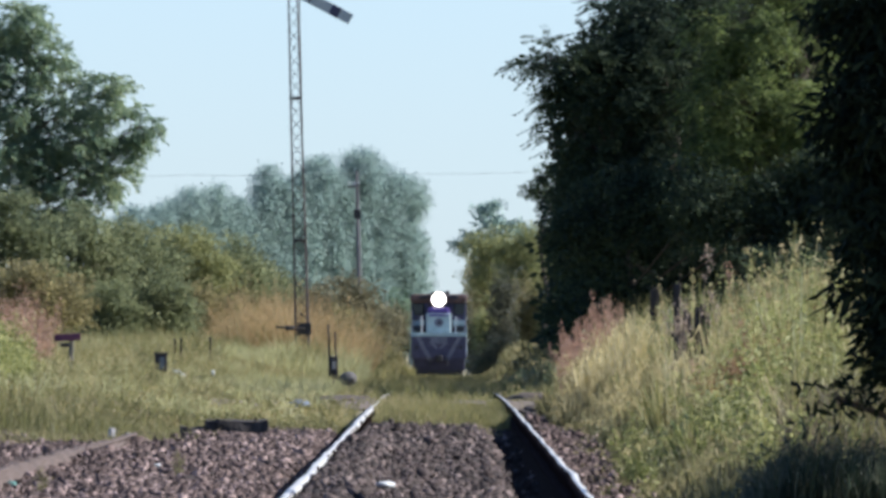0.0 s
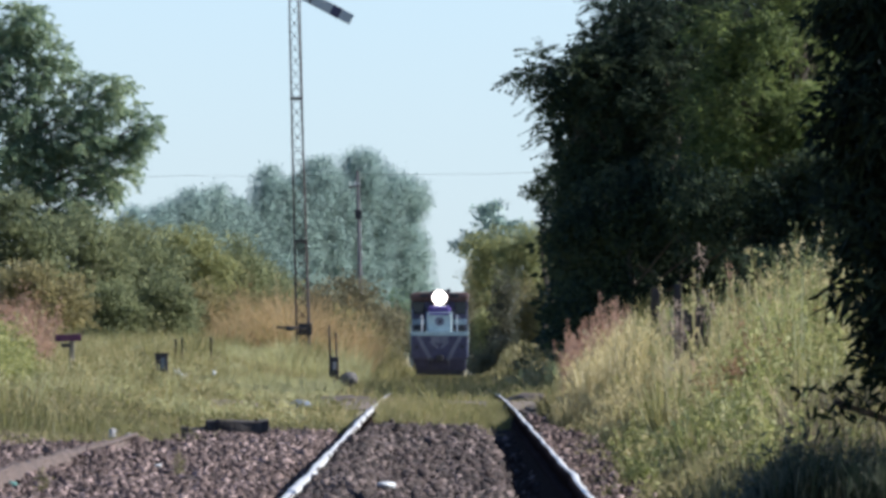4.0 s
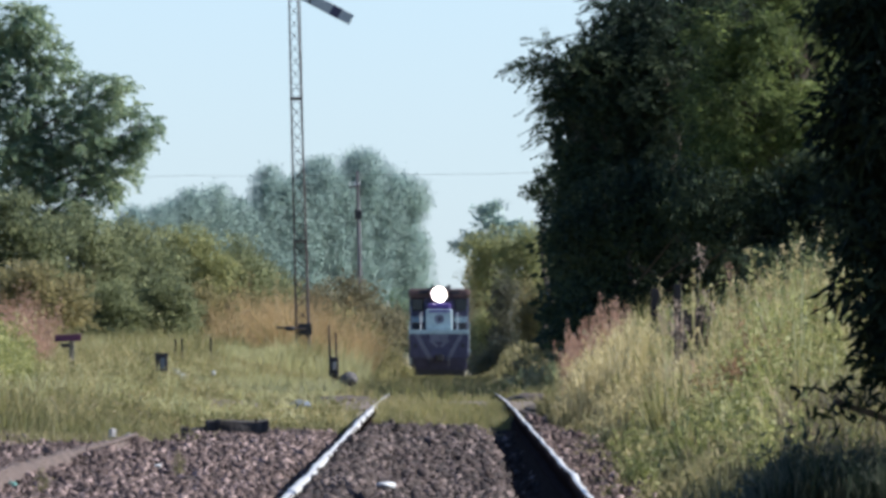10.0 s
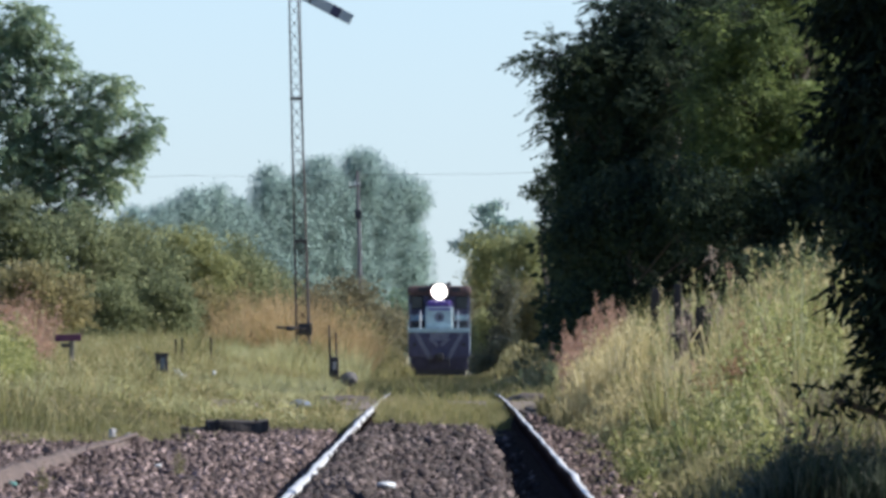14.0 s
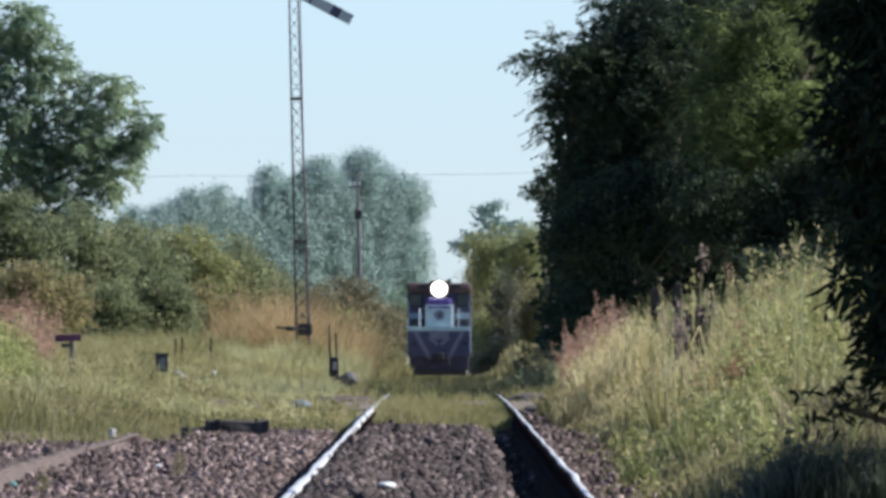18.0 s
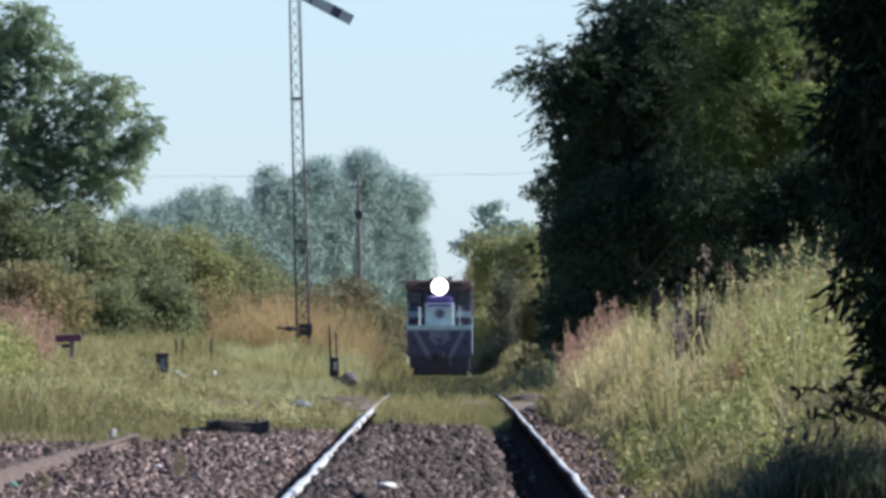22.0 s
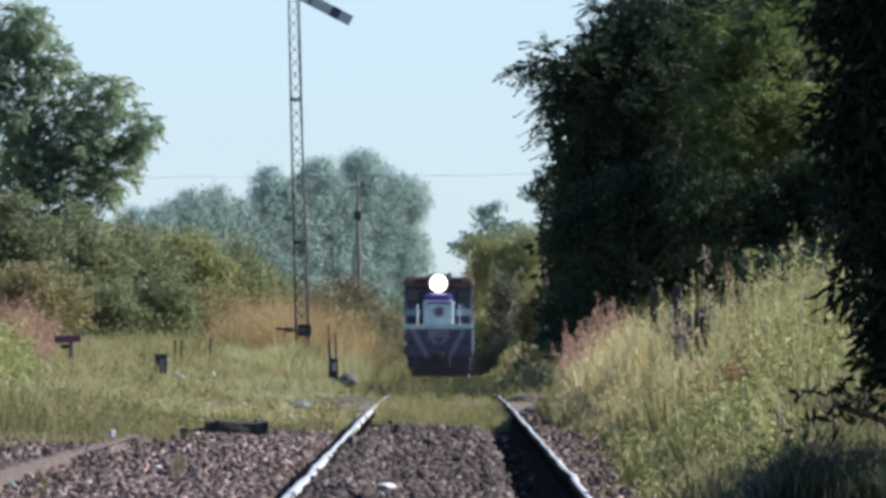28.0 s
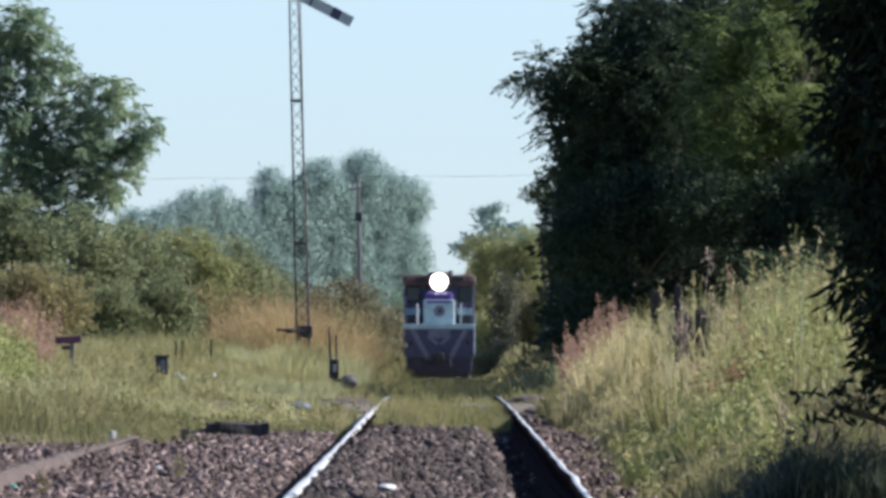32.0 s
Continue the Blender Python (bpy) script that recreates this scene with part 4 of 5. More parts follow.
        if frond:
            nf = max(2, len(idx) // m // 11)
            kf = np.repeat(np.arange(m), nf)
            way = rng.normal(size=(len(kf), 3)) * np.array((1, 1, 0.5)) + 0.9 * d[kf] + np.array((0, 0, -0.25))
            way /= np.linalg.norm(way, axis=1, keepdims=True)
            side = np.cross(way, np.array((0, 0, 1.0)))
            side /= np.maximum(np.linalg.norm(side, axis=1, keepdims=True), 1e-6)
            along = np.tile(np.linspace(0.1, 1.0, 11), len(kf))[:, None]
            sgn = np.tile(np.where(np.arange(11) % 2, 1.0, -1.0), len(kf))[:, None]
            q = np.repeat(np.arange(len(kf)), 11)
            size = frond * rng.uniform(0.6, 1.2, len(kf))[q][:, None]
            P = tip[kf][q] + way[q] * along * size + np.array((0, 0, -0.35)) * size * along ** 2
            D = way[q] * 0.7 + side[q] * sgn * (1.1 - 0.6 * along) + np.array((0, 0, -0.25)) + rng.normal(size=(len(q), 3)) * 0.15
        part("foliage", np_mesh("foliage", *leaves(P, D, leaf[0], leaf[1], rng)), foliage, br)
        made.append(br)
    return t, made


# the tree over the line in shade-dark leaves, and its neighbour in sunlit ones
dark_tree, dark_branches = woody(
    "tree", (3.6, 273, gz(3.6, 273)), "dense tree overhanging the line, shade in its dark leaf colour", "tree",
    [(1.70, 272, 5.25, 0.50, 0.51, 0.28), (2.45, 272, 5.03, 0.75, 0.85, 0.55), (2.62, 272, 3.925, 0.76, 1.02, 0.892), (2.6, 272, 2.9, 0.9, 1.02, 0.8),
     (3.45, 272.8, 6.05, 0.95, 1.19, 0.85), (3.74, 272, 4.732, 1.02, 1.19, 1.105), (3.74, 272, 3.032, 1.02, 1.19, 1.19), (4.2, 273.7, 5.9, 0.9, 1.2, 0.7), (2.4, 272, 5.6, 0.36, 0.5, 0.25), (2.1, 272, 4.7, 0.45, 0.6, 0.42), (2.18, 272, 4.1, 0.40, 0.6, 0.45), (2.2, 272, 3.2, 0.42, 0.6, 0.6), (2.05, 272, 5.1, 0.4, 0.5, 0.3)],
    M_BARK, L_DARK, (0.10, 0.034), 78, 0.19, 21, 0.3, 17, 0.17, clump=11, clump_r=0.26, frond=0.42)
# Mostly unseen row, added to shade the line, its bank and the hedge.
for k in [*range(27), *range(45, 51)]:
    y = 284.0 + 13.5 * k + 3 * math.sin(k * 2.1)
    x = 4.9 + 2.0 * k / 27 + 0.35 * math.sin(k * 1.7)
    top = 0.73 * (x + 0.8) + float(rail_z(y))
    woody("tree", (x, y, gz(x, y)), "mostly hidden tree added to cast shade on the line", "tree",
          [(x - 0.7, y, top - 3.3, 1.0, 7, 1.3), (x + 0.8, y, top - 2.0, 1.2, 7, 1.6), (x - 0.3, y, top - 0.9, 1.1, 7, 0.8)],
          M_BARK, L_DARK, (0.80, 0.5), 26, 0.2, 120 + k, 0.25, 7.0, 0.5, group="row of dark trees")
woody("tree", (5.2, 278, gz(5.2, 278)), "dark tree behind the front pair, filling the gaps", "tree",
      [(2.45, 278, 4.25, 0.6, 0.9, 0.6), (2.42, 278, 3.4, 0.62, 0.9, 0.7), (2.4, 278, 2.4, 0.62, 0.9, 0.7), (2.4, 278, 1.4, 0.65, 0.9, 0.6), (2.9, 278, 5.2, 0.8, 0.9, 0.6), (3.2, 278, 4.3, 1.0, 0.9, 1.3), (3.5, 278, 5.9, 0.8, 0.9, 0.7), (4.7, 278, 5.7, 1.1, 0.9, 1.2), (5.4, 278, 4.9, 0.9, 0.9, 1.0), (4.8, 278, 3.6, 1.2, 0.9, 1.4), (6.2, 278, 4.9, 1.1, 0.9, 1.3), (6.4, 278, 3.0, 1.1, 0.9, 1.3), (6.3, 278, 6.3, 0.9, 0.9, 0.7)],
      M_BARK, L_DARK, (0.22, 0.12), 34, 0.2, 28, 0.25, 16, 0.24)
# dark shrub added where the lower crowns lie in deep shade
woody("shrub", (3.0, 269.5, gz(3.0, 269.5)), "dense dark shrub added for the deep shade below the trees", "shrub",
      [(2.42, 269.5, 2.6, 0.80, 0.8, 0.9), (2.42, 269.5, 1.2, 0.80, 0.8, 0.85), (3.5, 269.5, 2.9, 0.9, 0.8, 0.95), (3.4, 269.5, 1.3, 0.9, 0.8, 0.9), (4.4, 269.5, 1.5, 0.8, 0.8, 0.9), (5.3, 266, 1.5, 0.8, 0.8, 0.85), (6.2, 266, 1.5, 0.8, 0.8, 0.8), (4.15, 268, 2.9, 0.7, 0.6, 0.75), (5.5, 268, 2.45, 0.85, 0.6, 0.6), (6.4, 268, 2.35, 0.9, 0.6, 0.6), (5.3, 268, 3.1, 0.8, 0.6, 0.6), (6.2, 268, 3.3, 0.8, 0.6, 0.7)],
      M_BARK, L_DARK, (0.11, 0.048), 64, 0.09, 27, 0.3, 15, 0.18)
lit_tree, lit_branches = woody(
    "tree", (5.5, 270, gz(5.5, 270)), "tree with sunlight put into its fresh green leaf colour", "tree",
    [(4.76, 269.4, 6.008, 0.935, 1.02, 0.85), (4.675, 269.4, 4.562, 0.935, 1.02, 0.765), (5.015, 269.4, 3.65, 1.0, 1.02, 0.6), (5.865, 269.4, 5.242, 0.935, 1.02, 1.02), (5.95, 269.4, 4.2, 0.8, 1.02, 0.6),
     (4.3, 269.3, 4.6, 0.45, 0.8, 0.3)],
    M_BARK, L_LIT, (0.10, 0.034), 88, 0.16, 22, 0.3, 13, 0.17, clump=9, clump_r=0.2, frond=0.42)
# The last two clumps are out of view, added to shade the weeds.
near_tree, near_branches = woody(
    "tree", (3.2, 101, gz(3.2, 101)), "near tree with drooping pointed leaves, shade in their black-green colour", "tree",
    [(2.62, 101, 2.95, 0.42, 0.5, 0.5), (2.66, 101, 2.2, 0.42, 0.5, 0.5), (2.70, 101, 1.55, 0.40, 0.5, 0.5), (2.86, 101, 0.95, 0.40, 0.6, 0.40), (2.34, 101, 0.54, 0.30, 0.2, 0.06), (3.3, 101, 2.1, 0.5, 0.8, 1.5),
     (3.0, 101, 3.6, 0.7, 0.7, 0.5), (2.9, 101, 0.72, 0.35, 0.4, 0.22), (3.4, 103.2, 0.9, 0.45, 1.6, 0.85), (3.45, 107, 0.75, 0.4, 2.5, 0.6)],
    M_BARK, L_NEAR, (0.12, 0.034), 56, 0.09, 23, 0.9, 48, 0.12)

# the tall tree and the shrubs on the other side
left_tree, left_branches = woody(
    "tree", (-12.2, 500, gz(-12.2, 500)), "tall grey-green tree with sky showing through", "tree",
    [(-12.7, 500, 10.2, 1.25, 1.3, 1.0), (-11.75, 500, 8.6, 0.95, 1.2, 0.65), (-12.6, 500, 7.5, 1.3, 1.3, 1.0), (-8.85, 500, 7.05, 0.65, 0.8, 0.7), (-9.55, 500, 7.75, 0.42, 0.6, 0.42),
     (-10.6, 500, 6.5, 1.2, 1.3, 0.75), (-12.2, 500, 5.9, 1.5, 1.3, 0.8), (-9.9, 500, 5.4, 1.0, 1.1, 0.75), (-11.75, 500, 9.75, 0.35, 0.4, 0.16), (-14.2, 501, 8.5, 1.3, 1.4, 1.8), (-11.4, 500, 4.6, 1.4, 1.2, 0.7), (-10.9, 500, 7.5, 0.8, 0.9, 0.6), (-10.2, 500, 6.3, 0.6, 0.8, 0.45), (-12.6, 500, 9.4, 0.8, 0.9, 0.6), (-11.5, 500, 6.7, 1.0, 0.9, 0.7), (-9.2, 500, 6.25, 0.45, 0.6, 0.3), (-13.0, 500, 6.6, 1.2, 1.2, 0.8), (-11.2, 500, 5.5, 1.2, 1.1, 0.7), (-12.9, 500, 8.8, 1.0, 1.1, 0.7), (-12.8, 500, 4.9, 1.4, 1.0, 0.7), (-10.7, 500, 4.3, 0.9, 0.9, 0.5), (-11.35, 500, 9.0, 0.55, 0.7, 0.4), (-10.55, 500, 8.35, 0.6, 0.7, 0.35), (-9.6, 500, 8.2, 0.5, 0.6, 0.3), (-10.1, 500, 7.6, 0.65, 0.7, 0.45), (-9.1, 500, 6.6, 0.5, 0.6, 0.4)],
    M_BARK, L_GREY, (0.15, 0.055), 100, 0.16, 24, 0.35, 7, 0.27, frond=0.45)
for k, (x, y, z, rx, rz, mat) in enumerate([
        (-11.0, 429, 3.3, 1.7, 1.5, L_HEDGE), (-9.3, 433, 2.9, 1.5, 1.5, L_HEDGE), (-8.0, 437, 2.8, 1.4, 1.2, L_HEDGE), (-6.5, 441, 2.7, 1.2, 1.15, L_YELLOW), (-5.3, 445, 2.4, 0.9, 1.1, L_HEDGE),
        (-4.6, 449, 1.95, 0.8, 0.85, L_HEDGE), (-10.2, 424, 1.8, 1.5, 1.0, L_BROWN), (-8.4, 430, 1.5, 0.9, 0.8, L_HEDGE), (-7.0, 431, 1.6, 0.9, 0.9, L_HEDGE), (-6.0, 435, 1.4, 1.2, 0.8, L_BROWN), (-12.6, 426, 2.6, 1.2, 1.6, L_HEDGE), (-9.6, 456, 1.5, 1.5, 1.2, L_HEDGE), (-7.0, 458, 1.4, 1.5, 1.1, L_HEDGE), (-11.6, 454, 1.5, 1.4, 1.2, L_HEDGE)]):
    woody("shrub", (x + 0.1, y, gz(x, y)), "olive-green leafy shrub in the hedge line" if mat is not L_BROWN else "brownish olive shrub at the foot of the hedge line", "shrub",
          [(x - 0.45 * rx, y, z - 0.1, 0.6 * rx, 0.9, 0.9 * rz), (x + 0.45 * rx, y, z - 0.25 * rz, 0.6 * rx, 0.9, 0.8 * rz), (x, y - 0.3, z + 0.3 * rz, 0.5 * rx, 0.8, 0.7 * rz), (x, y - 0.3, z - 0.7 * rz, 0.9 * rx, 0.9, 0.6 * rz)],
          M_BARK, mat, (0.12, 0.057), 46, 0.07, 40 + k, 0.1, 13, 0.22, group="hedge shrubs")
for k, (x, y, z, rx, rz) in enumerate([(-3.3, 600, 2.2, 1.1, 0.95), (-2.45, 610, 1.5, 0.55, 0.9), (-2.55, 640, 0.6, 0.5, 0.8), (-4.5, 590, 1.8, 0.9, 1.0)]):
    woody("shrub", (x, y, gz(x, y)), "brown-olive rounded bush on the cutting bank", "shrub",
          [(x - 0.3, y, z, 0.7 * rx, 0.8, 0.9 * rz), (x + 0.35, y, z - 0.1, 0.65 * rx, 0.8, 0.8 * rz), (x, y, z - 0.7 * rz, rx, 0.8, 0.6 * rz)],
          M_BARK, L_OLIVE, (0.18, 0.08), 24, 0.06, 60 + k, 0.1, 13, 0.28, group="bank bushes")

# hedge trees behind the train
for k, (x, y, z, rx, rz, mat) in enumerate([(2.55, 925, 5.0, 1.35, 1.7, L_YELLOW), (4.2, 920, 5.2, 1.4, 1.8, L_YELLOW), (5.6, 930, 4.2, 1.4, 2.6, L_YELLOW), (2.25, 905, 1.0, 0.42, 1.7, L_YELLOW),
                                            (3.2, 900, 2.2, 0.50, 2.5, L_SHADE), (4.3, 908, 1.9, 0.6, 2.0, L_BROWN), (2.9, 893, 0.0, 0.55, 0.8, L_OLIVE), (2.25, 893, -0.7, 0.42, 0.6, L_OLIVE),
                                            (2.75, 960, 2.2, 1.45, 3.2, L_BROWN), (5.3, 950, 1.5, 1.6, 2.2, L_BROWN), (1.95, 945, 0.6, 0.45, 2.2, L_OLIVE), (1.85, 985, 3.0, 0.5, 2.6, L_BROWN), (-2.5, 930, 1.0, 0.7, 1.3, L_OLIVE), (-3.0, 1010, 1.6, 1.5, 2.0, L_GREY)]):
    woody("tree" if z > 4 else "shrub", (x + 0.2, y, gz(x, y)), "yellow-green hedge tree beyond the train" if z > 4 else "shrub beyond the train with hedge shade in its dark leaves" if mat is L_SHADE else "olive shrub beyond the train", "tree" if z > 4 else "shrub",
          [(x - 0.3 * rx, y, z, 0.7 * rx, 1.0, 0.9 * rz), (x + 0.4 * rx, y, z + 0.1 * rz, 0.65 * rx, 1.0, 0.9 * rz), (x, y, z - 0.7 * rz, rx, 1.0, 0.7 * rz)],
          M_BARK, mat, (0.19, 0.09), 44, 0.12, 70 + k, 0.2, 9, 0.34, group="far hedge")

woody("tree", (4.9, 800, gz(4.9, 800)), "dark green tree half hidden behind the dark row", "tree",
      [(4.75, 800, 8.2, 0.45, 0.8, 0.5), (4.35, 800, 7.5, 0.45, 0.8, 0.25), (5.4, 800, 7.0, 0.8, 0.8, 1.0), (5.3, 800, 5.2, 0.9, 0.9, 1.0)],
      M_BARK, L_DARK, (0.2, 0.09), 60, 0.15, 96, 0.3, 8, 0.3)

# the far grove, with distance haze in its leaf and bark colours
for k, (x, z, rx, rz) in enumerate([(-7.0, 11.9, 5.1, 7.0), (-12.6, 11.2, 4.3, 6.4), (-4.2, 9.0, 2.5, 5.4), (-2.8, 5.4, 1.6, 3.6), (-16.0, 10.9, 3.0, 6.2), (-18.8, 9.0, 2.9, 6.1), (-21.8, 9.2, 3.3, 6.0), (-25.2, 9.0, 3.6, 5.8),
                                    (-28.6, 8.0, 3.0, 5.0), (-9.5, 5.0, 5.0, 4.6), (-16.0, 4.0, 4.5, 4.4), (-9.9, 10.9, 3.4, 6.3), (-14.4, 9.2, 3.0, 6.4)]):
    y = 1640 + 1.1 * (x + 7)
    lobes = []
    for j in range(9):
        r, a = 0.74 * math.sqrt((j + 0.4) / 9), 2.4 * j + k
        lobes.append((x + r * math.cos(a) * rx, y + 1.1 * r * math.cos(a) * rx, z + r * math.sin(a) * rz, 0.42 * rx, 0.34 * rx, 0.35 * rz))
    woody("tree", (x, y, gz(x, y)), "distant gum tree with haze put into its pale blue-green leaves", "tree", lobes,
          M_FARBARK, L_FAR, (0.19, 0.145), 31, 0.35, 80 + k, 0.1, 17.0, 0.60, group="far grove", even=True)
woody("tree", (4.0, 1300, gz(4.0, 1300)), "distant tree with flat tiers of leaves, paled for haze", "tree",
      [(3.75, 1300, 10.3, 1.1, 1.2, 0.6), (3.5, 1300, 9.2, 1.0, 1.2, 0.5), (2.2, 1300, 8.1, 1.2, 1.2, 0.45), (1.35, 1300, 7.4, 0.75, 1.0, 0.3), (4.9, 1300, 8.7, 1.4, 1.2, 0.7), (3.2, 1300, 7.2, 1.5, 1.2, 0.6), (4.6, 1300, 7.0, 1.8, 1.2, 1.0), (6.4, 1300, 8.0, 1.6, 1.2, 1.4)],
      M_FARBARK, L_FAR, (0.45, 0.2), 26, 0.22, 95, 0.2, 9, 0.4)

# ---- the semaphore signal ----


def semaphore():
    x, y = -3.42, 417.0
    z0 = gz(x, y)
    t = thing("semaphore_signal", pose(x, y, z0), "tall lattice mast semaphore signal with lowered white arm", "railway signal")
    H = 0.95 + 8.35 - z0
    leanx = -0.26

    def corner(i, z):
        w = 0.165 - 0.055 * z / H
        return Vector((leanx * z / H + w * (-1, 1, 1, -1)[i], w * (-1, -1, 1, 1)[i], z))

    for i in range(4):
        part("mast_leg", rod(corner(i, -0.3), corner(i, H), 0.028, 0.018, 6), M_MAST, t)
    n = 30
    for k in range(n):
        za, zb = H * k / n, H * (k + 1) / n
        for i in range(4):
            a, b = (i, (i + 1) % 4) if k % 2 else ((i + 1) % 4, i)
            part("lattice_bar", rod(corner(a, za), corner(b, zb), 0.0125 - 0.004 * k / n, sides=5), M_MAST, t)
    for z in (EYE.z + 2.21 - z0, EYE.z + 5.72 - z0, H):
        w = 0.165 - 0.055 * z / H + 0.03
        part("collar", box(2 * w, 2 * w, 0.07, (leanx * z / H, 0, z), 0.01), M_IRON, t)
    zb = 0.992 - z0
    part("winch_box", box(0.34, 0.3, 0.30, (0.03, -0.12, zb), 0.03), M_DARK, t)
    lever = part("counterweight_lever", rod((-0.68, -0.28, zb + 0.05), (0.05, -0.28, zb + 0.0), 0.03, 0.035), M_IRON, t)
    part("counterweight", lumpy(ball(0.09, (-0.34, -0.28, zb + 0.02), squash=(1.6, 1, 0.8)), 0.02, 8), M_DARK, lever)
    part("pull_rod", rod((0.12, -0.26, 0.0), (leanx + 0.16, -0.16, H), 0.012, sides=6), M_IRON, t)
    part("finial", rod((leanx, 0, H), (leanx, 0, H + 0.5), 0.05, 0.012), M_IRON, t)
    turn = Matrix.Rotation(radians(27.5), 4, "Y")
    pivot = Vector((leanx + 0.13, -0.2, H - 0.02))
    arm = part("signal_arm", box(1.42, 0.025, 0.27, (0.76, 0, 0), 0.008), M_ARM, t, "white signal arm lowered to the clear position")
    arm.matrix_basis = Matrix.Translation(pivot) @ turn
    part("stripe", box(0.24, 0.035, 0.272, (1.03, 0, 0), 0.004), M_NAVY, arm, "black band near the tip")
    part("arm_strap", box(0.06, 0.035, 0.24, (0.35, 0.0, 0), 0.004), M_IRON, arm)
    part("spectacle", box(0.35, 0.03, 0.3, (-0.12, 0, 0), 0.05), M_DARK, arm)
    part("pivot_cap", rod((0, -0.06, 0), (0, 0.08, 0), 0.06), M_IRON, arm)


semaphore()


# ---- telegraph pole and wires ----


def telegraph_pole():
    x, y = -4.85, 960.0
    z0 = gz(x, y)
    t = thing("telegraph_pole", pose(x, y, z0), "slim grey telegraph pole with brackets and a crossarm", "pole")
    H = 0.95 + 281 / 31.25 - z0
    part("pole", rod((0.25, 0, -0.4), (0, 0, H), 0.16, 0.10, 10), M_POLE, t)
    part("crossarm", box(0.7, 0.12, 0.12, (-0.15, -0.15, H - 0.8), 0.01, Matrix.Rotation(radians(-12), 4, "Y")), M_POLE, t)
    part("bracket", box(0.4, 0.3, 0.5, (0.05, -0.1, H - 2.4), 0.05), M_DARK, t)
    for dx in (-0.4, -0.15, 0.1):
        part("insulator", rod((dx, -0.15, H - 0.74), (dx, -0.15, H - 0.55), 0.05, 0.035), M_WHITE, t)
    part("cap", rod((0, 0, H), (0, 0, H + 0.12), 0.13, 0.02), M_DARK, t)
    pts = [(0.05 + 2.4 * i, 0.1, H - 0.1 + 0.02 * i - (0.06 if i % 4 else 0.0)) for i in range(-6, 7)]
    for a, b in zip(pts, pts[1:]):
        part("wire", rod(a, b, 0.008, sides=5), M_IRON, t)


telegraph_pole()


# ---- lineside furniture ----
def points_lever():
    x, y = -1.93, 300.0
    z0 = gz(x, y)
    t = thing("points_lever", pose(x, y, z0), "dark points lever with a grey round counterweight", "points lever")
    part("base", box(0.17, 0.16, 0.36, (0, 0, 0.55), 0.03), M_DARK, t)
    part("plate", box(0.06, 0.01, 0.14, (0.01, -0.085, 0.57), 0.003), M_CONCRETE, t)
    part("pedestal", box(0.05, 0.08, 0.44, (0, 0, 0.2), 0.01), M_IRON, t)
    part("timber", box(0.6, 0.25, 0.26, (-0.2, 0, 0.07), 0.015), M_OLDWOOD, t)
    part("lever", rod((-0.06, 0, 0.55), (-0.09, 0, 1.30), 0.018), M_IRON, t)
    part("lever_rod", rod((0.05, 0, 0.55), (0.03, 0, 1.16), 0.016), M_IRON, t)
    part("lever_arm", rod((0, 0, 0.36), (0.26, -0.05, 0.34), 0.03), M_IRON, t)
    part("counterweight", lumpy(ball(0.16, (0.27, -0.05, 0.33), squash=(1.05, 1, 0.85)), 0.02, 6), M_WEIGHT, t, "worn grey round weight")


points_lever()


def points_lamp():
    x, y = -4.35, 262.0
    z0 = gz(x, y)
    t = thing("points_indicator", pose(x, y, z0), "small black points indicator box on a stake", "points indicator")
    zc = 0.452 - z0
    part("stake", rod((0, 0, -0.1), (0, 0, zc - 0.1), 0.02), M_IRON, t)
    part("case", box(0.19, 0.16, 0.27, (0, 0, zc), 0.02), M_DARK, t)
    part("hood", box(0.23, 0.2, 0.03, (0, 0, zc + 0.145), 0.01), M_DARK, t)
    part("face", box(0.07, 0.01, 0.17, (0.02, -0.083, zc), 0.003), M_BLUEGREY, t, "grey-blue glass face")


points_lamp()
for x, y, z1, w in ((-5.45, 345, 0.77, 0.04), (-5.32, 345, 0.78, 0.04), (-4.73, 345, 0.80, 0.04)):
    z0 = gz(x, y)
    s = thing("stake", pose(x, y, z0), "thin dark stake standing in the grass", "stake", "stakes in the grass")
    part("shaft", box(w, w, z1 - z0 + 0.1, (0, 0, (z1 - z0) / 2 - 0.05), 0.005, Matrix.Rotation(0.03, 4, "Y")), M_OLDWOOD, s)
    part("cap", box(w * 1.5, w * 1.5, 0.03, (0, 0, z1 - z0), 0.006), M_DARK, s)
for x, y, z, r in ((-4.07, 262, 0.28, 0.042), (-3.55, 263, 0.30, 0.034), (-4.02, 262.5, 0.25, 0.036), (-4.14, 262.8, 0.33, 0.03)):
    f = thing("white_flower", pose(x, y, gz(x, y)), "small white flower head above the grass", "flower", "white flowers")
    h = z - gz(x, y)
    part("stem", rod((0, 0, 0), (0, 0, h), 0.006, sides=5), G_GREEN, f)
    part("flower_head", lumpy(ball(r, (0, 0, h), squash=(0.8, 0.8, 1.3)), 0.04, 25, x), M_STONEW, f)


def marker_sign():
    x, y = -5.93, 270.0
    z0 = gz(x, y)
    t = thing("marker_sign", pose(x, y, z0), "weathered timber post with a maroon crossboard beside the line", "sign")
    zt = 0.842 - z0
    part("post", box(0.08, 0.08, zt + 0.2, (0.02, 0, zt / 2 - 0.1), 0.015), M_STUMP, t)
    part("board", box(0.42, 0.05, 0.115, (-0.04, -0.08, zt), 0.012, Matrix.Rotation(radians(-3), 4, "Y")), M_MAROON, t, "maroon painted board")
    part("bracket", box(0.14, 0.04, 0.07, (-0.08, -0.07, zt - 0.12), 0.01), M_IRON, t)


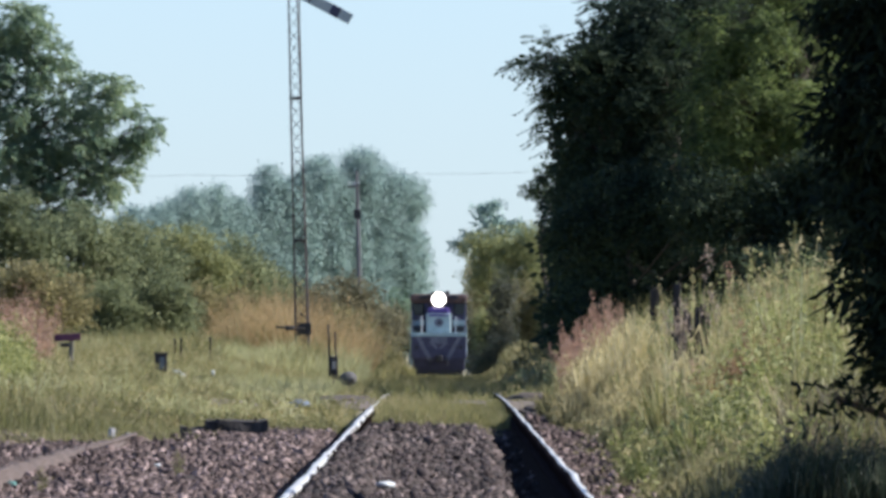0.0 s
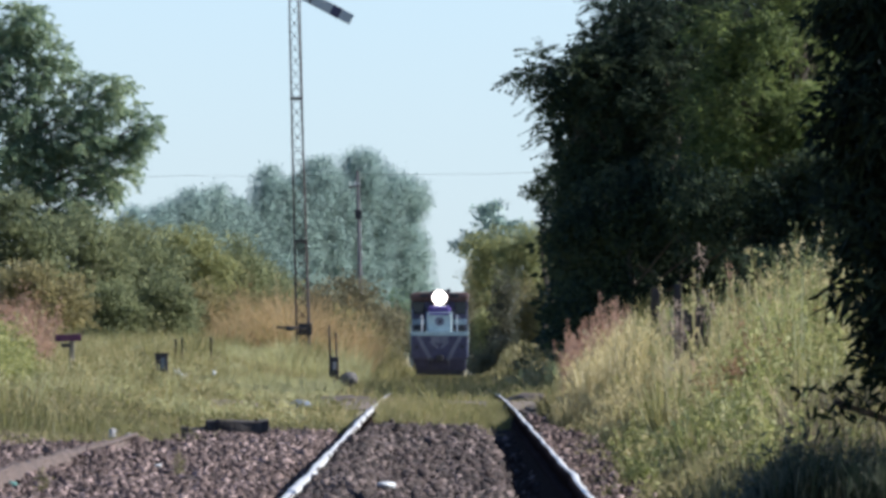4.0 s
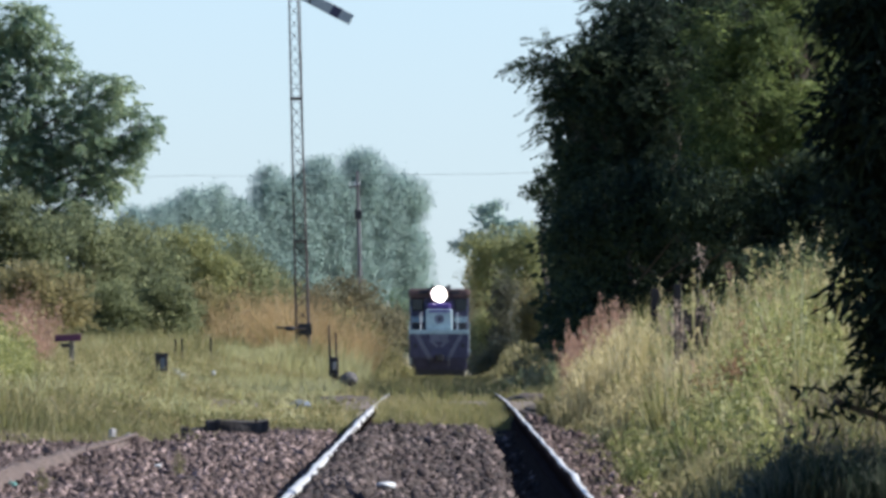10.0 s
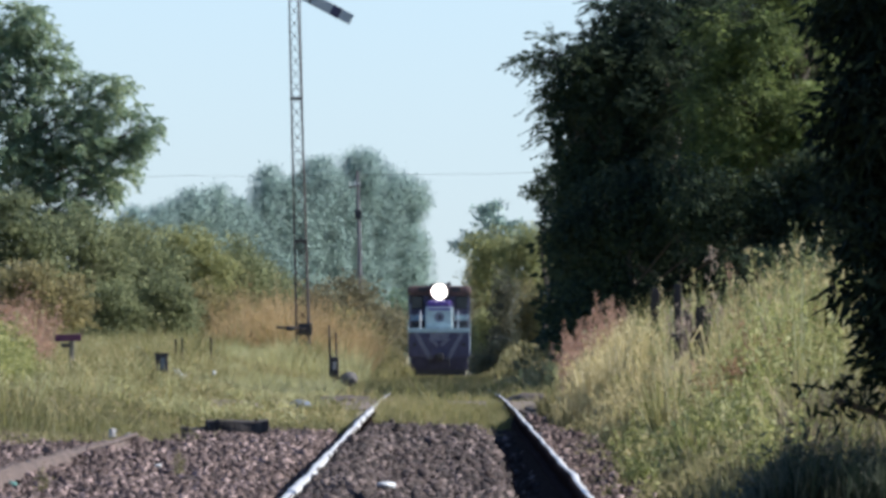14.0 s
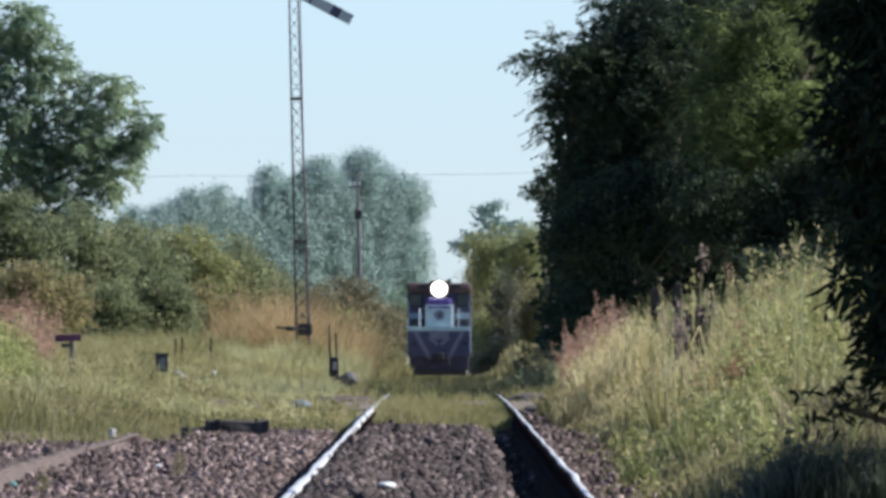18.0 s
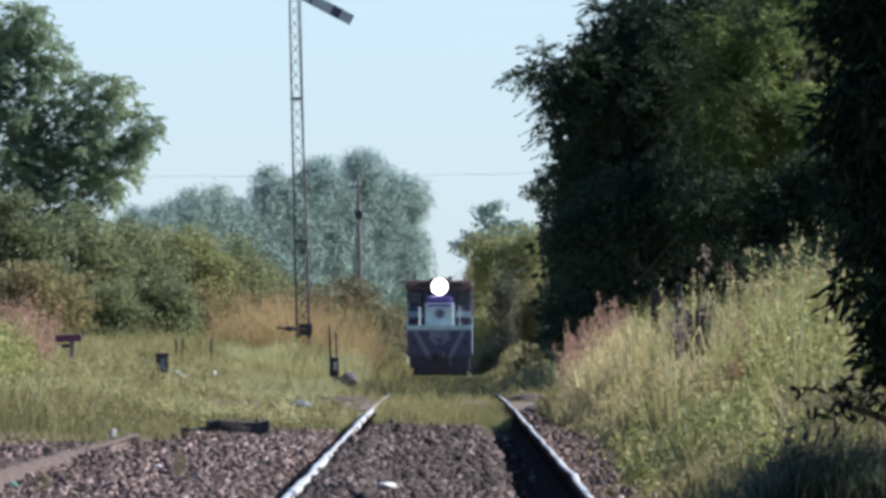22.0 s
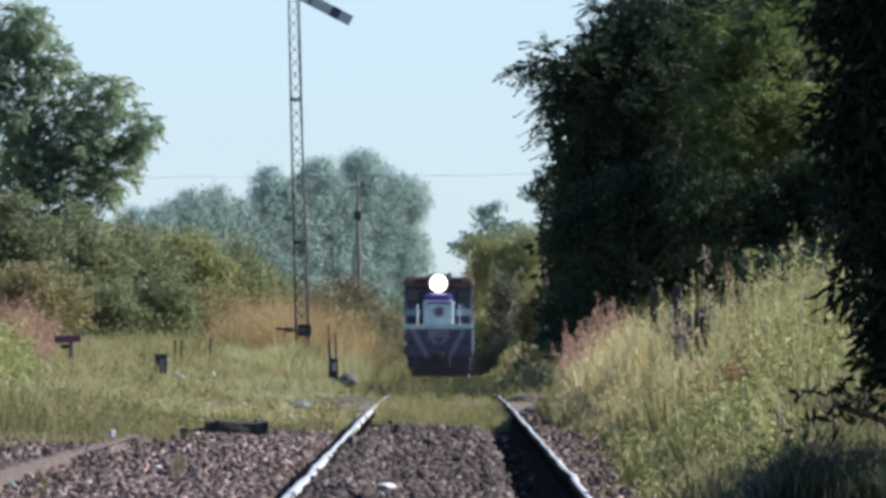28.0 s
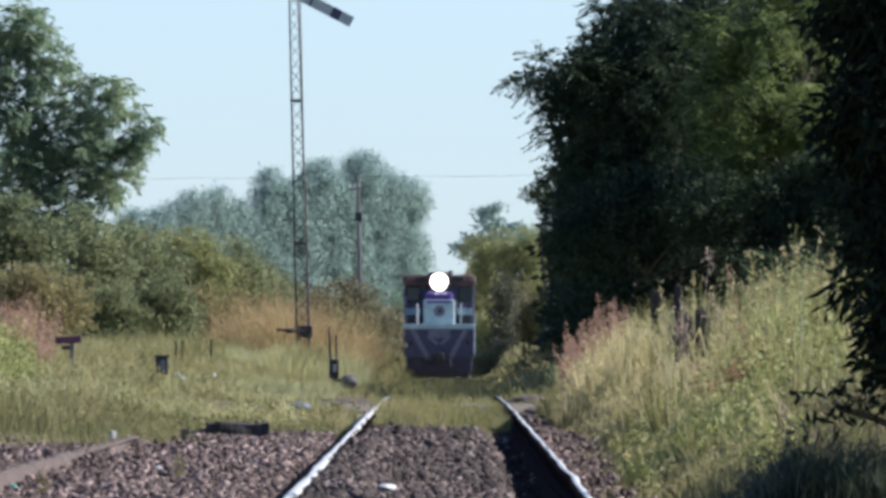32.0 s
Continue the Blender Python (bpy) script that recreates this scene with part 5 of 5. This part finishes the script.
marker_sign()


def sleeper(x, y, sx, sy, sz, rz, name="sleeper", label="black weathered timber sleeper lying on the stones"):
    t = thing(name, pose(x, y, gz(x, y) + 0.02 + sz / 2, 0, 0, rz), label, "sleeper")
    bm = box(sx, sy, sz, (0, 0, 0), 0.012)
    bmesh.ops.subdivide_edges(bm, edges=[e for e in bm.edges if e.calc_length() > 0.1], cuts=4, use_grid_fill=True)
    part("beam", lumpy(bm, 0.035, 7), M_OLDWOOD, t)
    for dx in (-0.33, 0.3):
        part("spike", rod((dx * sx, -0.1 * sy, sz / 2 - 0.01), (dx * sx, -0.1 * sy, sz / 2 + 0.02), 0.012), M_RUST, t)


sleeper(-2.20, 181.5, 0.66, 0.26, 0.18, 4)
sleeper(-2.64, 181.5, 0.30, 0.2, 0.08, 10, "timber_offcut", "black splintered piece of a timber sleeper")
for x, y, s in ((-0.375, 111.5, 0.058), (-2.27, 135, 0.025)):
    bm = lumpy(ball(s, (0, 0, 0), squash=(1, 0.8, 0.5)), s * 0.5, 18 / (s * 20), x)
    me = bpy.data.meshes.new("white_stone")
    bm.to_mesh(me)
    bm.free()
    me.materials.append(M_STONEW)
    st = new("white_stone", me)
    st.matrix_basis = pose(x, y, gz(x, y) + 0.075, 0, 0, 20)
    tagged(st, "bright white stone lying among the ballast", "stone", "white stones")
for x, y, sx, sz, tilt in ((-3.41, 175, 0.034, 0.048, 8), (-3.13, 171, 0.07, 0.022, 14)):
    me = bpy.data.meshes.new("white_stone")
    bm = lumpy(box(2 * sx, 0.07, 2 * sz, (0, 0, 0), 0.015), 0.012, 20, x)
    bm.to_mesh(me)
    bm.free()
    me.materials.append(M_CONCRETE)
    st = new("white_stone", me)
    st.matrix_basis = pose(x, y, gz(x, y) + 0.085 + 0.7 * sz, 0, tilt, 20)
    tagged(st, "pale broken piece of stone at the end of the siding", "stone", "pale stones")
for x, y, w in ((-1.96, 232, 0.17), (-2.56, 230, 0.06)):
    bm = bmesh.new()
    bmesh.ops.create_icosphere(bm, subdivisions=4, radius=w)
    for v in bm.verts:
        v.co *= 1 + 0.16 * noise.noise(v.co * 14 + Vector((x, 0, 0))) - 0.10 * abs(noise.noise(v.co * 34))
        v.co.z = max(v.co.z * 0.6, -0.4 * w)
    me = bpy.data.meshes.new("crumpled_sheet")
    bm.to_mesh(me)
    bm.free()
    me.materials.append(M_BLUEGREY)
    ob = new("crumpled_sheet", me)
    ob.matrix_basis = pose(x, y, gz(x, y) + 0.36 * w, 0, 0, 15)
    tagged(ob, "crumpled blue-grey plastic sheet on the ground", "plastic sheet", "plastic litter")


def teal_scrap(x, y):
    bm = bmesh.new()
    bmesh.ops.create_icosphere(bm, subdivisions=3, radius=0.05)
    for v in bm.verts:
        v.co *= 1 + 0.4 * noise.noise(v.co * 40)
        v.co.z = max(v.co.z * 0.7, -0.01)
    me = bpy.data.meshes.new("teal_scrap")
    bm.to_mesh(me)
    bm.free()
    me.materials.append(M_TEAL)
    ob = new("teal_scrap", me)
    ob.matrix_basis = pose(x, y, gz(x, y) + 0.05)
    tagged(ob, "crumpled scrap of teal plastic on the stones", "plastic litter")


teal_scrap(-3.13, 123)


def earth_heap(x, y, sx, sy, sz):
    bm = bmesh.new()
    bmesh.ops.create_icosphere(bm, subdivisions=4, radius=1.0)
    for v in bm.verts:
        v.co *= 1 + 0.25 * noise.noise(v.co * 2.3 + Vector((x, y, 0))) + 0.08 * noise.noise(v.co * 9)
    bm.transform(Matrix.Diagonal((sx, sy, sz, 1)))
    me = bpy.data.meshes.new("earth_mound")
    bm.to_mesh(me)
    bm.free()
    me.materials.append(M_EARTH)
    ob = new("earth_mound", me)
    ob.matrix_basis = pose(x, y, gz(x, y))
    tagged(ob, "low heap of dark brown earth by the crossing", "earth heap", "earth heaps")


for x, y, sx, sy, sz in ((1.45, 254, 0.55, 2.5, 0.16), (-1.35, 258, 0.5, 2.0, 0.12), (-2.0, 259, 0.4, 2.0, 0.10), (2.2, 256, 0.5, 2.0, 0.14), (1.5, 232, 0.42, 9.0, 0.10), (1.95, 243, 0.6, 7.0, 0.13), (-1.45, 248, 0.45, 5.0, 0.10)):
    earth_heap(x, y, sx, sy, sz)


def old_fence():
    y = 206.0
    for px, top, w in ((2.545, 1.472, 0.105),):
        z0 = gz(px, y)
        p = thing("fence_post", pose(px, y, z0, 0, 1.5, 0), "old dark timber fence post in the weeds", "fence post", "old fence posts")
        part("post", lumpy(box(w, w, top - z0 + 0.2, (0, 0, (top - z0) / 2 - 0.1), 0.012), 0.01, 12), M_OLDWOOD, p)
        part("staple", box(0.03, 0.02, 0.03, (0, -w / 2, (top - z0) * 0.8), 0.004), M_RUST, p)
    x, y = 2.434, 176.0
    z0 = gz(x, y)
    g = thing("broken_fence", pose(x, y, z0), "broken dark timber fence panel half hidden by weeds", "fence")
    zt = 1.443 - z0
    part("post", lumpy(box(0.075, 0.06, zt + 0.2, (0, 0, zt / 2 - 0.1), 0.01), 0.014, 12), M_OLDWOOD, g, "taller broken post")
    for dx, w, drop, lean in ((0.078, 0.055, 0.27, 1.0), (0.142, 0.05, 0.31, -1.5), (0.203, 0.052, 0.25, 0.5), (0.272, 0.068, 0.22, 0.0), (0.335, 0.03, 0.34, -1.0)):
        h = zt - drop
        part("slat", lumpy(box(w, 0.025, h + 0.1, (dx, 0.01, h / 2 - 0.05), 0.004, Matrix.Rotation(radians(lean), 4, "Y")), 0.006, 15), M_OLDWOOD, g)
    for u in (0.62, 0.25):
        part("batten", box(0.42, 0.03, 0.05, (0.15, 0.038, zt * u), 0.006), M_OLDWOOD, g)


old_fence()


# ---- the locomotive ----
def locomotive():
    """Front towards -y, rail top at z = 0, origin under the front plate."""
    t = thing("locomotive", pose(0, 700, 0), "white, navy and violet diesel locomotive with headlight on", "locomotive")
    W = 2.9
    part("underframe", box(2.7, 14.6, 0.35, (0, 7.5, 1.62), 0.04), M_NAVY, t)
    pilot = part("front_plate", box(W - 0.1, 0.16, 1.15, (0, 0.1, 1.50), 0.06), M_NAVY, t, "navy front plate with white chevrons")
    part("lower_plate", box(W - 0.3, 0.14, 0.62, (0, 0.12, 0.63), 0.05), M_UNDER, pilot, "darker lower skirt")
    for s in (-1, 1):
        part("chevron", box(0.20, 0.03, 1.40, (s * 0.72, 0.012, 1.42), 0.008, Matrix.Rotation(radians(s * 29), 4, "Y")), M_CHEV, pilot, "white diagonal stripe")
        part("chevron", box(0.13, 0.03, 0.50, (s * 0.26, 0.004, 1.62), 0.008, Matrix.Rotation(radians(s * 50), 4, "Y")), M_CHEV, pilot, "pale diagonal stripe")
        part("buffer_beam_lamp", rod((s * 1.12, -0.03, 1.5), (s * 1.12, 0.05, 1.5), 0.09, sides=14), M_DARK, pilot)
        part("step_plate", box(0.36, 0.4, 0.06, (s * 1.22, 0.35, 0.55), 0.01), M_DARK, pilot)
        part("step_plate", box(0.36, 0.4, 0.06, (s * 1.22, 0.35, 1.0), 0.01), M_DARK, pilot)
    part("centre_panel", box(0.86, 0.03, 0.34, (0, 0.014, 1.86), 0.01), M_CHEV, pilot, "pale panel below the walkway")
    part("cow_catcher", box(2.4, 0.3, 0.34, (0, 0.2, 0.25), 0.06), M_DARK, t)
    cp = part("coupler", box(0.28, 0.5, 0.3, (0, -0.2, 0.95), 0.05), M_DARK, t)
    part("knuckle", box(0.34, 0.18, 0.34, (0.03, -0.45, 0.95), 0.07), M_DARK, cp)
    for s in (-1, 1):
        part("brake_hose", rod((s * 0.4, -0.05, 1.0), (s * 0.46, -0.12, 0.55), 0.03), M_DARK, t)
    part("walkway", box(W - 0.06, 1.3, 0.2, (0, 0.62, 2.15), 0.03), M_LIVERY, t, "pale blue-white walkway edge")
    nose = part("short_hood", box(1.26, 1.3, 1.0, (0, 1.3, 2.73), 0.10), M_HOOD, t, "white short hood")
    part("hood_top", box(1.12, 1.26, 0.36, (0, 1.34, 3.34), 0.16), M_PURPLE, nose, "violet hood top")
    part("hood_band", box(1.0, 0.03, 0.1, (0, 0.645, 3.12), 0.01), M_PURPLE, nose)
    part("emblem", rod((0, 0.635, 2.76), (0, 0.66, 2.76), 0.23, sides=20), M_CHEV, nose, "faded grey round emblem")
    part("emblem_core", box(0.12, 0.02, 0.16, (0.02, 0.632, 2.76), 0.01), M_DARK, nose)
    for s in (-1, 1):
        part("side_box", box(0.5, 0.9, 0.34, (s * 1.02, 1.5, 2.42), 0.05), M_DARK, t)
        part("handrail", rod((s * 0.86, 0.12, 2.2), (s * 0.86, 0.12, 3.05), 0.028), M_WHITE, t, "white handrail")
        part("handrail", rod((s * 1.4, 0.15, 1.1), (s * 1.4, 0.15, 2.62), 0.018), M_LIVERY, t, "white handrail")
        part("handrail", rod((s * 0.86, 0.12, 3.03), (s * 1.4, 0.15, 2.62), 0.016), M_CHEV, t)
    cab = part("cab", box(W - 0.12, 2.2, 1.75, (0, 3.1, 3.05), 0.08), M_NAVY, t, "dark navy cab")
    for s in (-1, 1):
        part("windscreen", box(0.50, 0.03, 0.52, (s * 1.02, 1.99, 3.45), 0.03), M_GLASS, cab)
        part("window_surround", box(0.62, 0.02, 0.64, (s * 1.02, 2.0, 3.45), 0.03), M_DARK, cab)
        part("corner_panel", box(0.10, 0.04, 1.1, (s * 1.33, 1.99, 2.8), 0.01), M_CHEV, cab)
        part("cab_panel", box(0.62, 0.04, 0.26, (s * 1.03, 1.985, 2.74), 0.01), M_LIVERY, cab, "pale blue band below the windscreen")
        part("cab_side_window", box(0.03, 1.1, 0.55, (s * 1.40, 3.1, 3.4), 0.03), M_GLASS, cab)
    bm = box(W + 0.02, 2.5, 0.46, (0, 3.05, 3.97), 0.2)
    part("cab_roof", bm, M_ROOF, t, "brown cab roof")
    lamp = part("headlight", box(0.92, 0.3, 0.74, (0, 1.86, 3.93), 0.14), M_DARK, t, "headlight housing")
    part("lens", rod((0, 1.66, 3.93), (0, 1.70, 3.93), 0.29, 0.29, 28), M_LAMP, lamp, "glowing headlight glass")
    part("glare_ring", rod((0, 1.68, 3.93), (0, 1.71, 3.93), 0.37, 0.37, 28), M_GLARE, lamp, "glowing ring added for the lamp's glare")
    rim = np.array([(r * math.cos(a), y, 3.93 + r * math.sin(a)) for r, y in ((0.375, 1.74), (0.375, 1.50), (0.40, 1.50), (0.40, 1.74)) for a in np.arange(28) * 2 * math.pi / 28])
    k = np.arange(28)
    part("lamp_rim", np_mesh("lamp_rim", rim, np.concatenate([np.stack([k + 28 * q, (k + 1) % 28 + 28 * q, (k + 1) % 28 + 28 * q + 28, k + 28 * q + 28], 1) for q in range(3)])), M_DARK, lamp)
    for s in (-1, 1):
        part("number_box", box(0.42, 0.2, 0.2, (s * 0.75, 1.86, 4.03), 0.03), M_DARK, t)
    part("horn", rod((0.45, 2.6, 4.28), (0.45, 2.2, 4.28), 0.04, 0.1, 12), M_IRON, t)
    part("long_hood", box(1.7, 9.6, 2.1, (0, 9.1, 2.85), 0.12), M_WHITE, t, "white long engine hood")
    for k in range(3):
        part("radiator_fan", rod((0, 8.5 + 1.6 * k, 3.9), (0, 8.5 + 1.6 * k, 4.0), 0.55, sides=20), M_DARK, t)
    for k in range(8):
        for s in (-1, 1):
            part("hood_door", box(0.03, 1.0, 1.5, (s * 0.86, 5.2 + 1.1 * k, 2.75), 0.01), M_WHITE, t)
    part("fuel_tank", box(2.4, 3.2, 0.8, (0, 7.5, 1.0), 0.15), M_DARK, t)
    wheelsets = []
    for yb in (3.0, 12.0):
        for s in (-1, 1):
            part("bogie_frame", box(0.16, 3.6, 0.4, (s * 1.1, yb, 0.72), 0.06), M_DARK, t)
        for dy in (-1.5, 0, 1.5):
            ws = part("wheelset", rod((-1.0, 0, 0), (1.0, 0, 0), 0.09, sides=10), M_DARK, t)
            ws.location = (0, yb + dy, 0.51)
            for s in (-1, 1):
                w = rod((s * 0.80, 0, 0), (s * 0.93, 0, 0), 0.51, sides=24)
                rod((s * 0.785, 0, 0), (s * 0.80, 0, 0), 0.54, sides=24, bm=w)
                part("wheel", w, M_RUST, ws)
            wheelsets.append(ws)
    return t, wheelsets


loco, wheelsets = locomotive()
SPEED, FRONT = 5.77, 854.0

# ---- animals on the wing ----


def bird():
    t = thing("bird", pose(-3.7, 417, 9.7), "small dark bird flying across the sky", "bird")
    part("body", ball(0.035, (0, 0, 0), squash=(2.4, 1, 1)), M_DARK, t)
    part("head", ball(0.026, (0.09, 0, 0.015), sub=1), M_DARK, t)
    part("beak", rod((0.11, 0, 0.015), (0.14, 0, 0.01), 0.008, 0.002, 5), M_IRON, t)
    part("tail", box(0.10, 0.04, 0.012, (-0.12, 0, 0.0), 0.004), M_DARK, t)
    for s in (-1, 1):
        part("wing", box(0.09, 0.16, 0.012, (0.0, s * 0.1, 0.02), 0.004, Matrix.Rotation(radians(s * 25), 4, "X")), M_DARK, t)
    return t


def insect(name, label, category, material, size):
    t = thing(name, pose(0, 0, 0), label, category)
    part("body", ball(size * 0.22, (0, 0, 0), sub=1, squash=(0.7, 0.7, 2.6)), M_DARK, t)
    for s in (-1, 1):
        w = ball(size * 0.42, (s * size * 0.26, 0, 0.0), sub=2, squash=(0.62, 0.06, 1.0))
        part("wing", w, material, t)
    return t


the_bird = bird()
butterfly = insect("butterfly", "red-orange butterfly fluttering past", "butterfly", M_RED, 0.026)
midge = insect("midge", "small dark flying insect", "insect", M_DARK, 0.022)
seed_fluff = thing("seed_fluff", pose(0, 0, 0), "pale tuft of seed fluff drifting on the wind", "seed fluff")
part("fluff", lumpy(ball(0.0028, (0, 0, 0), sub=2), 0.001, 600), M_WHITE, seed_fluff)
gnat = insect("gnat", "tiny dark flying insect", "insect", M_DARK, 0.007)

# ---- what moves ----
TIP_RISE = [(0, 85), (1, 122), (2, 72), (3, 108), (6, 107), (7, 96), (8, 104), (9, 88), (10, 88), (11, 97), (12, 85), (13, 80), (14, 77), (17, 106), (18, 75), (19, 107),
            (20, 98), (21, 100), (22, 103), (23, 92), (24, 103), (25, 95), (28, 93), (29, 93), (30, 80), (31, 97), (32, 110)]


def sway(ob, angle, rows):
    """A branch that nods about its root."""
    home = Matrix.Translation(ob.location.copy())
    walk(ob, [(t, home @ Matrix.Rotation(angle * v, 4, "Y")) for t, v in rows])


def motions():
    rows = []
    for k in range(33):
        y = FRONT - SPEED * k
        rows.append((float(k), pose(float(track_x(y)), y, float(rail_z(y)), math.degrees(math.atan((float(rail_z(y)) - float(rail_z(y + 12))) / -12)))))
    walk(loco, rows)
    for ws in wheelsets:
        home = Matrix.Translation(ws.location.copy())
        walk(ws, [(k * 0.12, home @ Matrix.Rotation(SPEED * k * 0.12 / 0.51, 4, "X")) for k in range(268)])
    def fly(x, y, z, rz=0, roll=0):
        return pose(x, y, z, roll, 0, rz)

    walk(the_bird, [(0, fly(-3.7, 417, 9.75)), (6.7, fly(-3.7, 417, 9.75)), (6.85, fly(-3.4, 412, 9.4, 0, 20)), (7.0, fly(-1.87, 400, 8.54, -8, -15)), (7.1, fly(-0.5, 390, 8.22, -8, 20)),
                    (7.2, fly(0.68, 380, 7.94, -8, -20)), (7.3, fly(1.83, 370, 7.65, -10, 15)), (8.2, fly(3.35, 272.6, 5.85, -60)), (32, fly(3.35, 272.6, 5.85, -60))])
    walk(butterfly, [(0, fly(-1.6, 20, gz(-1.6, 20) + 0.02)), (26.0, fly(-1.6, 20, gz(-1.6, 20) + 0.02)), (27.2, fly(-1.0, 20, 0.80)), (27.4, fly(-0.62, 20, 0.87, 20)), (27.5, fly(-0.4393, 20, 0.852, 25, 10)),
                     (27.58, fly(-0.30, 20, 0.66, 10)), (28.0, fly(-0.2, 19.5, 0.3)), (30, fly(-0.2, 19, gz(-0.2, 19) + 0.02)), (32, fly(-0.2, 19, gz(-0.2, 19) + 0.02))])
    walk(gnat, [(0, fly(-1.5, 30, 1.0)), (0.8, fly(-1.5, 30, 1.05)), (0.93, fly(-0.5, 30, 1.2)), (1.0, fly(-0.02, 30, 1.313)), (1.07, fly(0.35, 30, 1.6)), (1.3, fly(1.5, 30, 1.9)), (2.5, fly(3, 30, gz(3, 30) + 0.01)), (32, fly(3, 30, gz(3, 30) + 0.01))])
    walk(midge, [(0, fly(-1.6, 30, gz(-1.6, 30) + 0.02)), (28.5, fly(-1.6, 30, gz(-1.6, 30) + 0.02)), (29.5, fly(-1.6, 30, 0.8)), (29.8, fly(-0.7, 30, 0.98, 10)), (30.0, fly(-0.072, 30, 1.068, 15, 10)), (30.15, fly(0.5, 30, 1.2, 10)), (30.6, fly(1.6, 30, 1.3)), (32, fly(2.4, 30, gz(2.4, 30) + 0.02))])
    walk(seed_fluff, [(0, fly(-2.2, 30, gz(-2.2, 30) + 0.02)), (23.0, fly(-1.6, 30, gz(-1.6, 30) + 0.02)), (24.2, fly(-0.9, 30, 1.2)), (25.0, fly(0.011, 30, 1.279)), (25.6, fly(0.9, 30, 1.33)), (32, fly(3.5, 30, gz(3.5, 30) + 0.02))])
    tip = [(t, (95 - v) / 22.0) for t, v in TIP_RISE]
    sway(dark_branches[0], radians(4.5), tip)
    sway(dark_branches[1], radians(2.6), tip)
    rng = np.random.default_rng(5)
    for ob, x, y, a in ((red_plumes, 1.95, 220, 2.0), (beige_plumes, 2.4, 169, 2.5), (tall_green, 3.8, 177, 1.5), (dry_arches, 3.1, 176, 1.8)):
        p, q = rng.uniform(0, 6.28, 2)
        foot = Matrix.Translation((x, y, gz(x, y)))
        walk(ob, [(t, foot @ Matrix.Rotation(radians(a) * (0.6 * math.sin(t * 2.1 + p) + 0.4 * math.sin(t * 0.9 + q)), 4, "Y") @ foot.inverted()) for t in np.arange(0, 32.01, 0.8)])
    for ob, a in [(dark_branches[4], 2.0), (dark_branches[7], 1.5), (dark_branches[2], 1.0)] + [(b, 1.6) for b in lit_branches[:6]] + [(b, 1.2) for b in near_branches[:5]] + [(b, 0.9) for b in left_branches[:6]]:
        p, q = rng.uniform(0, 6.28, 2)
        sway(ob, radians(a), [(t, 0.6 * math.sin(t * 1.9 + p) + 0.5 * math.sin(t * 0.83 + q)) for t in np.arange(0, 32.01, 0.8)])


motions()
